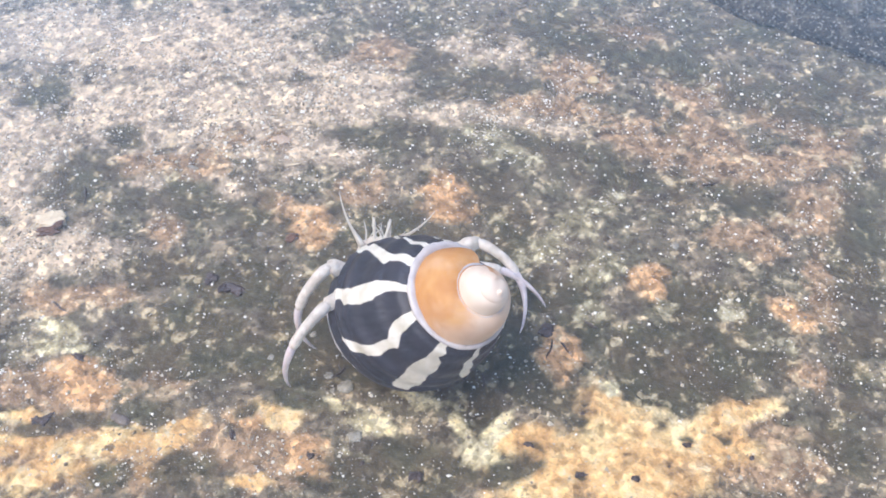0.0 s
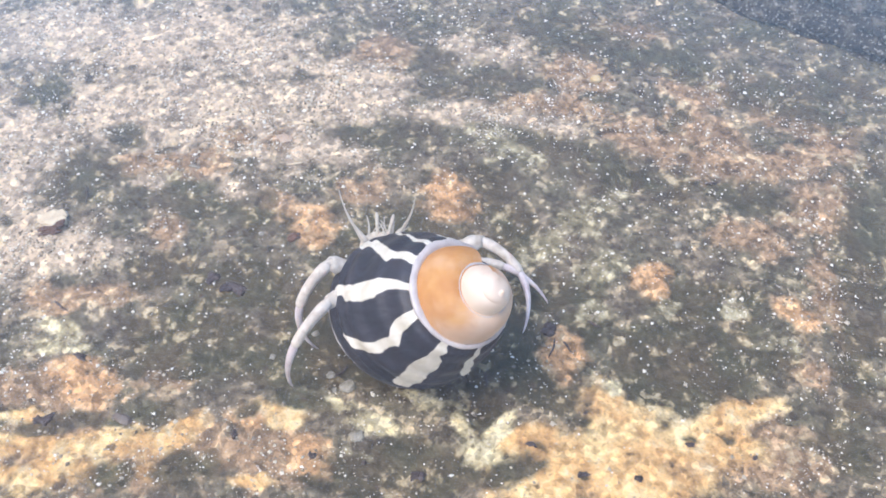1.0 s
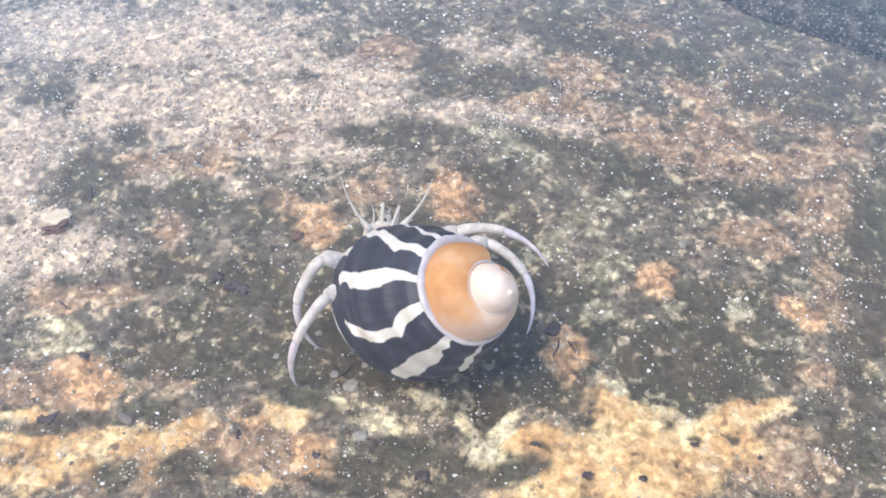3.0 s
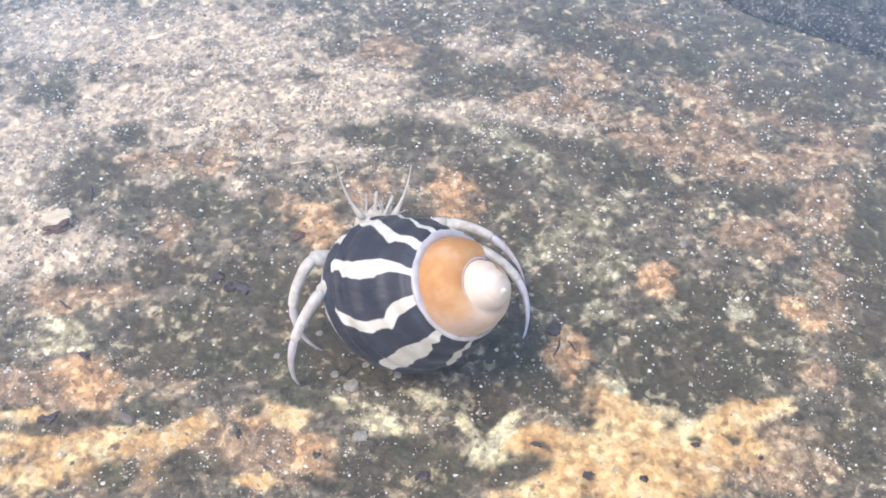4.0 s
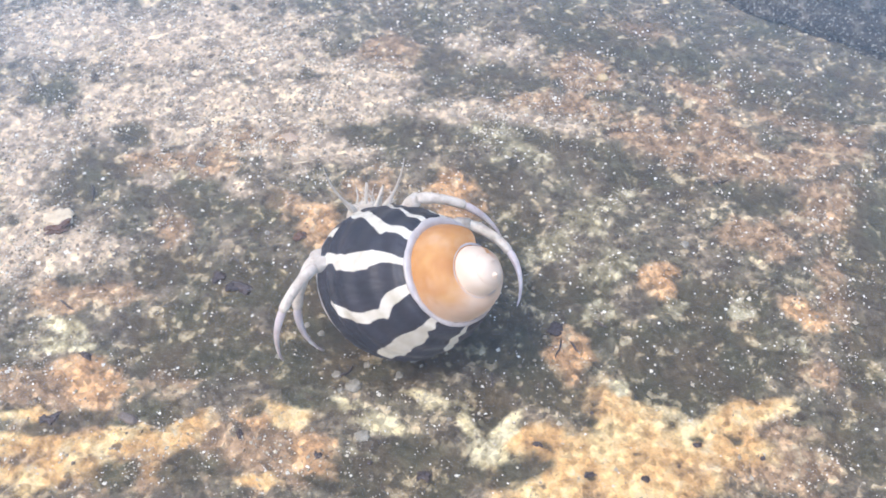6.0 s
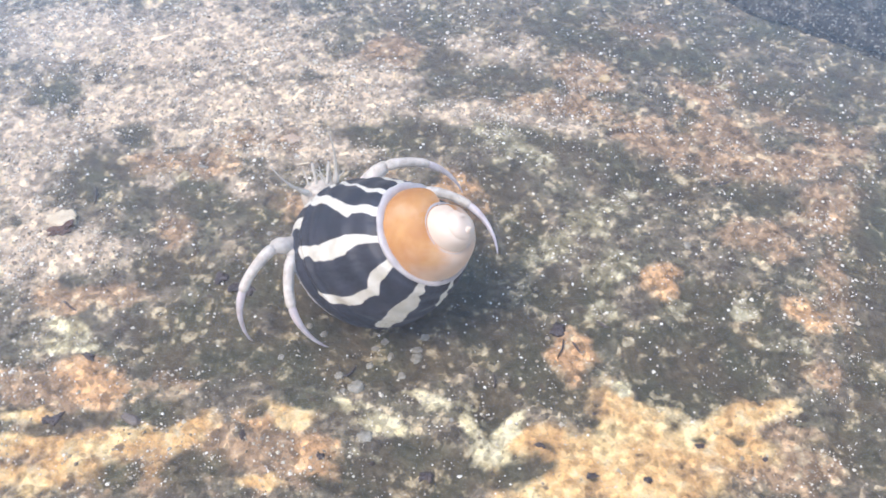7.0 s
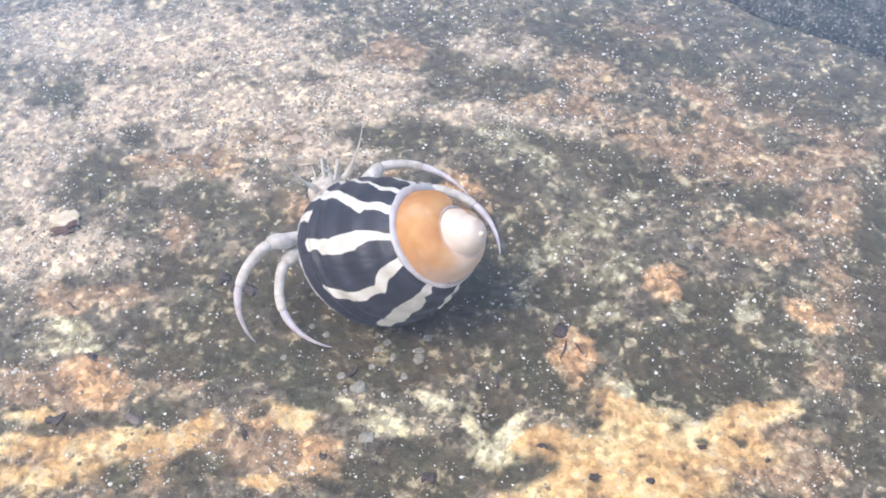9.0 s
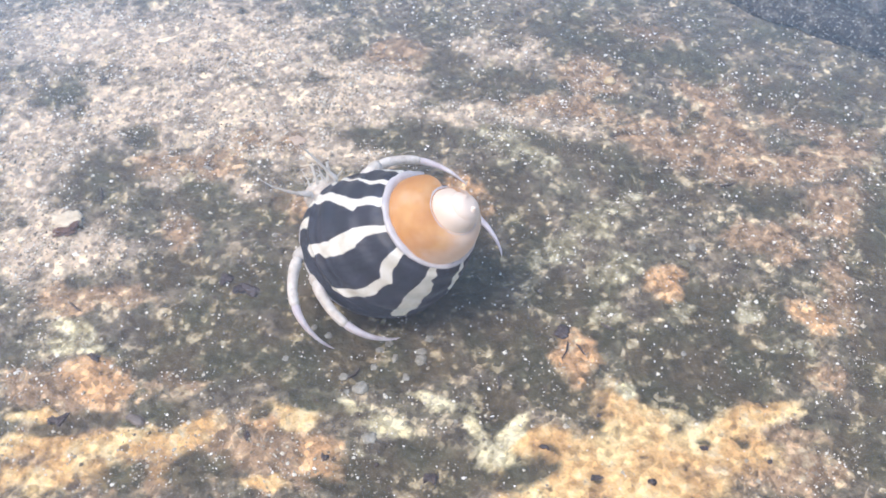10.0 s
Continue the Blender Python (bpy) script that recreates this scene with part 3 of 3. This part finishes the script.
def whorl_points(a0, a1, na, psi0, psi1, npsi, rad=RAD, rnd=ROUND):
    """The coiled tube between two angles round the axis (growing back towards the apex); psi in degrees, 0 outwards, 90 towards the apex."""
    a = np.radians(np.linspace(a0, a1, na))[:, None]
    p = np.radians(np.linspace(psi0, psi1, npsi))[None]
    R = R_SHELL * GROW ** (-a / (2 * np.pi))
    cp, sp = np.cos(p), np.sin(p)
    rr = R * (OFF + rad * np.sign(cp) * np.abs(cp) ** rnd)
    zz = R * (-DROP + TALL * np.sign(sp) * np.abs(sp) ** rnd)
    pts = np.stack([rr * np.cos(a), rr * np.sin(a), zz + 0 * a], -1) * MM
    mid = np.stack([OFF * R * np.cos(a), OFF * R * np.sin(a), -DROP * R], -1) * MM
    way = pts - mid
    return pts, way / np.linalg.norm(way, axis=-1, keepdims=True), np.degrees(a) + 0 * p, np.degrees(p) + 0 * a


# white stripes down the last whorl, from the seam to the lip: psi, and the angles at which the white begins and ends
STRIPES = [
    [(90, -62, -54), (74, -60, -53), (57, -58, -52), (45, -60, -57), (20, -70, -65), (-27, -80, -73)],
    [(90, -36, -25), (71, -35, -24), (55, -36, -28), (52, -36, -29), (48, -36, -24), (43, -37, -27), (32, -44, -35), (20, -48, -40), (4, -53, -43), (-27, -58, -50)],
    [(0, -27, -35), (-5, -34, -28), (-12, -36, -26), (-27, -34, -28)],
    [(90, -4, 4), (73, -4, 3), (56, -7, 2), (42, -8.5, 6), (31, -8, 7), (22, -6, 6), (13, -7, 4), (8, -8, -0.5), (-8, -11, -1), (-12, -12, -2), (-16, -9, -12)]]
STRIPES += [
    [(90, 22, 32), (75, 23, 33), (62, 25, 37), (55, 28, 40.5), (47, 33, 46), (43, 38, 49), (41, 39, 47), (29, 38, 47), (14, 33, 43), (2, 28, 37), (-10, 24, 31), (-14, 29, 23)],
    [(90, 67, 78), (75, 68, 77), (66, 67, 80), (59, 68, 76.5), (54, 69, 84), (42, 67, 87), (31, 69, 86), (19, 70, 87), (5, 73, 87), (-8, 80, 83), (-12, 84, 80)],
    [(88, 122, 120), (80, 116, 121), (66, 111, 118), (54, 108, 117), (40, 111, 123), (25, 121, 131), (12, 131, 127)]]
STRIPES += [[(90, k, k + 8), (50, k - 5, k + 4), (20, k - 10, k - 2), (-27, k - 14, k - 7)] for k in (165, 205, 245, 275)]


SHELL = {}


def shell_part(name, pts, mat, label, wrap=False):
    o = grid_mesh(name, pts, mat, SHELL.get("shell", crab), wrap=wrap)
    if not SHELL:
        o.matrix_local = SHELL_M
        SHELL[name] = o
    return tagged(o, label)


def build_shell():
    pts, way, ang, psi = whorl_points(MOUTH - 42, MOUTH + 357, 960, LIP, 112, 260)
    step = np.radians(psi) * 17
    cords = 0.17 * np.cos(step) * smoothstep(95, 60, psi) + 0.10 * fbm(ang / 6, psi / 14, 8, 3)
    o = shell_part("shell", pts + way * (cords * MM)[..., None], WHORL, "black outer whorl with jagged white stripes")
    m = np.zeros(ang.shape)
    for k, rows in enumerate(STRIPES):
        rows = np.array(sorted(rows), float)
        notch = 0.45 * np.tanh(4 * np.sin(step * 0.5 + k)) + 0.9 * fbm(psi / 7, 0 * ang + k * 3, 5, 3)
        lo = np.interp(psi, rows[:, 0], rows[:, 1]) + notch
        hi = np.interp(psi, rows[:, 0], rows[:, 2]) + notch + 0.7 * fbm(psi / 4, 0 * ang + k * 7, 6, 3)
        edge = np.minimum((ang - lo + 180) % 360 - 180, (hi - ang + 180) % 360 - 180) + 0.35 * fbm(psi / 2, ang / 3, 9, 2)
        m = np.maximum(m, smoothstep(-0.5, 0.5, edge) * (psi < rows[-1, 0] + 25))
    set_mask(o, "stripe", m)
    pts, way, ang, psi = whorl_points(MOUTH + 335, MOUTH + 703, 400, -60, 112, 120, 0.52, 1.0)
    grow = 0.05 * np.cos(np.radians(ang) * 9) * 0.3
    o = shell_part("orange_whorl", pts + way * (grow * MM)[..., None], SPIRE, "worn smooth orange upper whorl")
    turn = (ang + 60) % 360
    set_mask(o, "pale", np.clip(smoothstep(85, 160, turn) * smoothstep(345, 300, turn) + 0.35 * fbm(ang / 30, psi / 25, 3, 3), 0, 1))
    pts, way, ang, psi = whorl_points(MOUTH + 700, MOUTH + 1085, 300, -60, 78, 60, 0.50, 1.0)
    rim = pts[:, -1:]
    f = np.linspace(0, 1, 40)[None, 1:, None]
    top = -0.0014
    even = smoothstep(0.0, 0.45, f[..., 0])
    wide = np.linalg.norm(rim[..., :2], axis=-1)
    lean = np.exp(np.log(wide).mean() * even + np.log(wide) * (1 - even))
    foot = rim[..., 2].mean() * even + rim[..., 2] * (1 - even)
    high = rim / wide[..., None] * (lean * np.cos(f[..., 0] * np.pi / 2) ** 0.86)[..., None]
    high[..., 2] = foot + (top - foot) * np.sin(f[..., 0] * np.pi / 2) ** 0.95
    shell_part("spire_tip", np.concatenate([pts, high], 1), CREAM, "worn cream white spire tip")
    pts, way, ang, psi = whorl_points(0, 900, 200, -60, 115, 16)
    pts *= 0.058
    pts += np.array((-0.00020, 0.00050, top + 0.0006))
    shell_part("apex_coil", pts, CREAM, "tiny worn coil at the apex")

    def cord(a0, a1, n, psi0, lift, wide, high, name, mat, label):
        a = np.radians(np.linspace(a0, a1, n))[:, None]
        q = np.linspace(0, 2 * np.pi, 15)[:-1][None]
        R = R_SHELL * GROW ** (-a / (2 * np.pi))
        c, s = math.cos(radians(psi0)), math.sin(radians(psi0))
        wob = R / R_SHELL * (1 - 0.55 * smoothstep(MOUTH + 320, MOUTH + 400, np.degrees(a))) * (1 + 0.10 * np.sin(a * 5) + 0.07 * np.sin(a * 13 + 1) + 0.05 * np.sin(a * 29))
        wob = wob * (1 - 0.4 * smoothstep(20, 75, np.degrees(a)))
        rr = R * (OFF + RAD * np.sign(c) * abs(c) ** ROUND + lift) + wide * wob * np.cos(q)
        zz = R * (-DROP + TALL * np.sign(s) * abs(s) ** ROUND) + high * wob * np.sin(q)
        shell_part(name, np.stack([rr * np.cos(a), rr * np.sin(a), zz], -1) * MM, mat, label, True)

    cord(MOUTH - 42, MOUTH + 740, 620, 85, 0.01, 0.54, 0.36, "seam_rim", LILAC, "lilac rim along the shell's seam")
    # brown cord that paints the shade in the inner seam's groove
    cord(MOUTH + 345, MOUTH + 700, 300, 74, 0.035, 0.42, 0.30, "groove_line", GROOVE_SHADE, "brown line painting the shaded groove along the inner seam")
    cord(MOUTH - 42, MOUTH + 340, 320, LIP, -0.02, 0.28, 0.28, "shell_lip", LILAC, "pale worn edge of the shell's mouth")


build_shell()


def tube(points, radii, seg=10, squash=1.0):
    """A bmesh tube with round ends along points (mm)."""
    bm = bmesh.new()
    P = [Vector(p) for p in points]
    rings = []
    for i, p in enumerate(P):
        d = (P[min(i + 1, len(P) - 1)] - P[max(i - 1, 0)]).normalized()
        s = d.cross(Vector((0, 1, 0.01))).normalized()
        w = d.cross(s)
        rings.append([bm.verts.new((p + float(radii[i]) * (math.cos(2 * math.pi * k / seg) * s + squash * math.sin(2 * math.pi * k / seg) * w)) * MM) for k in range(seg)])
    for a, b in zip(rings, rings[1:]):
        for k in range(seg):
            bm.faces.new((a[k], a[(k + 1) % seg], b[(k + 1) % seg], b[k]))
    bm.faces.new(rings[0][::-1])
    bm.faces.new(rings[-1])
    return bm


# walking legs: hip in the crab's space, length of the upper and of the lower limb (mm)
HIPS = [(-10.15, 8.03, 3.82, 9.41, 13.01), (-10.53, 6.31, 3.96, 9.85, 13.57), (-7.39, 14.29, 2.26, 6.6, 13.8), (-4.14, 12.95, 3.3, 7.6, 14.03)]


def build_leg(upper, lower, bow, label):
    """An upper limb along +x; the shin and the tip share a space of their own, bowed to +z."""
    def arc(t0, t1, n):
        return [(lower * t, 0, bow * (4 * t * (1 - t)) ** 0.9) for t in np.linspace(t0, t1, n)]
    ts = np.linspace(0, 1, 12)
    leg = part("leg", tube([(upper * t, 0, 0.5 * math.sin(math.pi * t)) for t in ts], [0.78 + 0.18 * t for t in ts]), LIMB, crab, label)
    bulb = lump(2.1, 1.18, 1.12, 0.14, upper, 3)
    bmesh.ops.translate(bulb, verts=bulb.verts, vec=Vector((upper - 1.5, 0, 0.15)) * MM)
    part("carpus", bulb, LIMB, leg)
    shin = part("shin", tube(arc(0.0, 0.45, 14), [0.62, 0.77, 0.79, 0.76, 0.72, 0.70, 0.69, 0.68, 0.67, 0.67, 0.67, 0.67, 0.66, 0.45]), LIMB, leg)
    claw = part("dactyl", tube(arc(0.43, 1.0, 20), [0.40, 0.54, 0.55] + [0.54 - 0.027 * k for k in range(16)] + [0.05]), TIP, leg, "slender lilac tip")
    return leg, shin, claw


build_dark_lumps()
build_stalks()
LEGS = [build_leg(h[3], h[4], bow, "jointed pale walking leg with a slender lilac tip") for h, bow in zip(HIPS, (3.6, 3.6, 2.5, 3.2))]


HEAD = (-11.4, 14.4, 3.3)


def build_head():
    bm = bmesh.new()
    bmesh.ops.create_icosphere(bm, subdivisions=4, radius=1)
    for v in bm.verts:
        v.co = Vector((v.co.x * 2.3, v.co.y * 2.4, v.co.z * 1.4)) * MM * (1 + 0.3 * noise.fractal(v.co * 2.5, 1, 2, 3))
    h = part("head", bm, HEAD_MAT, crab, "pale mottled head")
    h.location = Vector(HEAD) * MM
    parts = {"head": h}
    for sx in (-1, 1):
        pts = [(sx * (0.7 + 0.5 * t), 1.2 + 2.6 * t, 1.0 + 1.9 * t) for t in np.linspace(0, 1, 6)]
        s = part("eyestalk", tube(pts, [0.30, 0.26, 0.24, 0.24, 0.26, 0.16]), FEELER, h)
        bm = bmesh.new()
        bmesh.ops.create_icosphere(bm, subdivisions=2, radius=0.17 * MM)
        for v in bm.verts:
            v.co += Vector(pts[-1]) * MM
        part("eye", bm, EYE_MAT, h, "small dark eye")
    rng = random.Random(8)
    for k in range(13):
        x = -2.0 + 0.33 * k
        lean, long, high = rng.uniform(-1.6, 1.6), rng.uniform(1.0, 3.2), rng.uniform(0.6, 1.7)
        pts = [(x + lean * t * t, 1.3 + long * t, 0.3 + high * t * (1.9 - t) + 0.25 * math.sin(7 * t + k)) for t in np.linspace(0, 1, 8)]
        part("antennule" if k in (4, 8) else "mouthpart", tube(pts, [0.19 - 0.02 * i for i in range(8)], 6), FEELER, h)
    pts = [(-2.0 + 0.3 * t, -1.5 + 4.2 * t, -0.6 + 0.4 * math.sin(3 * t)) for t in np.linspace(0, 1, 10)]
    part("claw", tube(pts, [0.7, 0.9, 1.1, 1.2, 1.2, 1.1, 0.9, 0.7, 0.4, 0.12], 12), HEAD_MAT, h)
    for sx in (-1, 1):
        pts = [(0.6 * sx * math.sin(2.6 * t), 8.2 * t, 1.3 * t * t) for t in np.linspace(0, 1, 16)]
        parts[sx] = part("antenna", tube(pts, [0.46, 0.50, 0.42, 0.33, 0.27] + [0.235 - 0.019 * k for k in range(11)], 6), FEELER, crab, "thin translucent antenna")
    return parts


HEAD_PARTS = build_head()

# ---------------------------------------------------------------- how the crab walks
# seconds; crab's place on the floor x, y, height (mm); turns about x, y, z (degrees)
CRAB = [
    (0.0, 0.34, -19.77, 1.17, -0.48, -0.4, -7.95), (0.5, 0.15, -19.5, 1.12, -0.01, 0.19, -8.71), (1.0, 0.17, -19.31, 1.05, 0.43, 0.21, -8.7),
    (1.5, 0.12, -19.38, 1.01, 0.24, 0.65, -9.04), (2.0, 0.1, -19.39, 0.88, 0.02, 0.87, -9.08), (2.5, -0.16, -18.99, 0.95, 0.6, 2.51, -10.22),
    (3.8, -2.23, -17.25, 0.68, -1.47, 9.84, -12.39), (4.0, -2.75, -17.21, 0.89, 0.31, 8.67, -12.16), (4.5, -2.74, -16.92, 0.97, 0.17, 7.6, -11.87),
    (5.0, -2.77, -17.08, 1.03, -0.12, 7.87, -12.4), (5.5, -2.83, -17.05, 0.97, -0.22, 8.31, -12.78), (5.7, -2.76, -16.88, 0.91, 0.01, 8.15, -13.2),
    (6.8, -5.55, -7.2, 0.5, 9.8, 0.0, 6.7), (7.0, -5.93, -7.58, 0.42, 9.16, 1.05, 6.29), (7.5, -6.1, -7.48, -0.06, 8.65, 2.8, 5.78),
    (8.0, -6.22, -7.62, 0.04, 8.27, 5.03, 4.38), (8.5, -6.26, -7.43, -0.06, 8.25, 5.64, 4.31), (9.0, -6.32, -7.41, -0.18, 8.39, 6.28, 4.65),
    (9.2, -6.61, -6.15, -0.84, 8.91, 8.18, 5.84), (9.4, -6.44, -5.12, -1.05, 8.34, 9.84, 7.64), (9.5, -5.63, -4.39, -0.36, 7.67, 6.71, 9.68),
    (9.6, -5.11, -3.4, -0.62, 8.8, 4.85, 11.19), (9.8, -5.24, -4.32, -0.37, 9.38, -0.27, 11.54), (10.0, -5.17, -4.98, 0.09, 8.48, -2.12, 11.52)]
# for each leg: seconds and the foot's place (mm)
FEET = [
    [(0, -16.94, -17.22, 0.3), (5.7, -16.9, -17.75, 0.3), (7.5, -16.66, -16.76, 0.3), (10, -16.59, -16.96, 0.3)],
    [(0, -19.78, -23, 0.3), (2.5, -19.52, -23.19, 0.3), (5.7, -19.45, -22.38, 0.3), (6.25, -23.5, -19, 4), (6.8, -27.01, -16.05, 0.3), (9, -26.88, -16.15, 0.3), (9.2, -23.72, -16.07, 1.5), (9.3, -15.67, -16.02, 1.5), (9.4, -10.09, -15.67, 1), (9.6, -6.75, -16.35, 0.3), (10, -7.81, -15.23, 0.3)],
    [(0, 14.52, -10.54, 0.3), (2.7, 14.77, -9.32, 0.3), (3.3, 13, -1, 4), (3.8, 10.44, 3.89, 5), (3.9, 9.09, -3.54, 3), (4, 10.43, -6.6, 0.5), (4.5, 9.19, -5.33, 0.3), (5.7, 9.2, -5.66, 0.3), (6.25, 5.5, 3, 5), (6.8, 1.35, 10.33, 0.3), (9.2, 1.7, 10.21, 0.3), (9.3, 1.7, 12.5, 1.0), (9.4, 1.69, 22.21, 4), (9.6, 1.37, 23.14, 4), (9.8, 0.85, 16.94, 2), (10, 1.29, 12.32, 0.3)],
    [(0, 10.41, -14.71, 0.3), (2.7, 10.58, -14.88, 0.3), (3.8, 9.79, -15.79, 0.3), (5.7, 9.74, -16.05, 0.3), (6.25, 8.2, -8.5, 3.5), (6.8, 6.3, -1.2, 0.3), (10, 6.26, -1.16, 0.3)]]
# for each leg: seconds and the way its knee points, in the crab's space
KNEES = [
    [(0, -0.45, -0.14, 0.88), (3.8, -0.71, -0.11, 0.69), (5, -0.57, -0.23, 0.79), (7.5, -0.64, -0.06, 0.76), (9.4, -0.96, 0.12, 0.26), (10, -0.69, 0.06, 0.72)],
    [(0, -0.16, -0.29, 0.94), (3.8, -0.34, -0.31, 0.89), (5, -0.24, -0.33, 0.91), (7.5, -0.43, 0.14, 0.89), (9.2, -0.6, 0.3, 0.7), (9.4, -0.85, -0.3, 0.43), (9.6, -0.95, -0.29, 0.14), (10, -0.72, -0.38, 0.59)],
    [(0, 0.29, 0.55, 0.78), (2.7, 0.23, 0.65, 0.73), (3.8, -0.43, 0.54, 0.72), (3.9, -0.03, 0.95, 0.31), (4.0, 0.21, 0.45, 0.87), (5.7, 0.14, 0.1, 0.98), (6.8, 0.26, 0.52, 0.82), (9.2, -0.09, 1.0, 0.0), (9.4, -0.53, 0.77, 0.36), (9.6, -0.42, 0.78, 0.47), (9.8, -0.32, 0.95, -0.01), (10, -0.03, 0.99, 0.1)],
    [(0, 0.55, 0.8, 0.22), (2.7, 0.54, 0.8, 0.24), (3.8, 0.57, 0.8, 0.15), (5.7, 0.56, 0.82, 0.11), (6.8, 0.48, 0.88, -0.05), (9.2, 0.49, 0.87, 0.03), (9.4, 0.5, 0.85, -0.18), (9.6, 0.58, 0.77, -0.24), (10, 0.5, 0.81, -0.31)]]


def glide(rows, t):
    """The rows' values at t, eased from row to row."""
    k = 0
    while k < len(rows) - 2 and rows[k + 1][0] <= t:
        k += 1
    a, b = rows[k], rows[k + 1]
    f = min(max((t - a[0]) / (b[0] - a[0]), 0), 1)
    f = f if b[0] - a[0] < 0.35 else f * f * (3 - 2 * f)
    return [p + (q - p) * f for p, q in zip(a[1:], b[1:])]


def crab_pose(t):
    x, y, z, rx, ry, rz = glide(CRAB, t)
    return pose(x * MM, y * MM, z * MM, rx, ry, rz)


def leg_rows(k, t):
    """The poses of the upper and the lower limb in the crab's space at t."""
    foot = crab_pose(t).inverted() @ (Vector(glide(FEET[k], t)) * MM)
    hip = Vector(HIPS[k][:3]) * MM
    a, b = HIPS[k][3] * MM, HIPS[k][4] * MM
    way = foot - hip
    d = min(max(way.length, abs(a - b) * 1.05), (a + b) * 0.995)
    way.normalize()
    up = Vector(glide(KNEES[k], t))
    up = (up - way * up.dot(way)).normalized()
    along = (a * a - b * b + d * d) / (2 * d)
    knee = hip + way * along + up * math.sqrt(max(a * a - along * along, 0))
    return limb_pose(hip, knee, up), limb_pose(knee, hip + way * d, up)


def limb_pose(p, q, up):
    x = (q - p).normalized()
    z = (up - x * up.dot(x)).normalized()
    m = Matrix((x, z.cross(x), z)).transposed().to_4x4()
    m.translation = p
    return m


# for each antenna: seconds, turn over the floor, lift (degrees)
FEELERS = {
    -1: [(0, 38, 27), (0.5, 75, 21), (1, 45, 40), (1.5, 50, 45), (2, 36, 30), (2.5, 44, 27), (3.9, 50, 27), (4.5, 60, 40), (5, 70, 45),
         (5.5, 75, 45), (7, 80, 50), (7.5, 85, 50), (8, 80, 33), (8.5, 74, 15), (9, 85, 50), (9.6, 85, 50), (10, 90, 33)],
    1: [(0, -79, 36), (0.5, -28, 27), (1, -60, 60), (1.5, -80, 50), (2, -80, 50), (2.5, -40, 50), (3.9, 2, 15), (4.5, -10, 10), (5, -80, 55),
        (5.5, -37, 55), (7, 11, 55), (7.5, 20, 55), (8, -20, 55), (8.5, 8, 27), (9, -22, 42), (9.3, 60, 42), (9.6, 17, 27), (10, 62, 45)]}
ANTENNA_BASE = {-1: Vector((-13.4, 14.0, 4.7)), 1: Vector((-9.4, 15.6, 4.7))}


def antenna_rows(sx, t):
    turn, lift = glide(FEELERS[sx], t)
    turn += 4 * math.sin(t * 5.1 + 2 * sx)
    return pose(*(ANTENNA_BASE[sx] * MM), lift, 0, turn)


def motions():
    times = [k * 0.1 for k in range(101)]
    walk(crab, [(t, crab_pose(t)) for t in times])
    for k, (leg, shin, claw) in enumerate(LEGS):
        upper, lower = [], []
        for t in times:
            m, low = leg_rows(k, t)
            upper.append((t, m))
            lower.append((t, m.inverted() @ low))
        walk(leg, upper)
        walk(shin, lower)
        walk(claw, lower)
    for sx in (-1, 1):
        walk(HEAD_PARTS[sx], [(t, antenna_rows(sx, t)) for t in times])


motions()
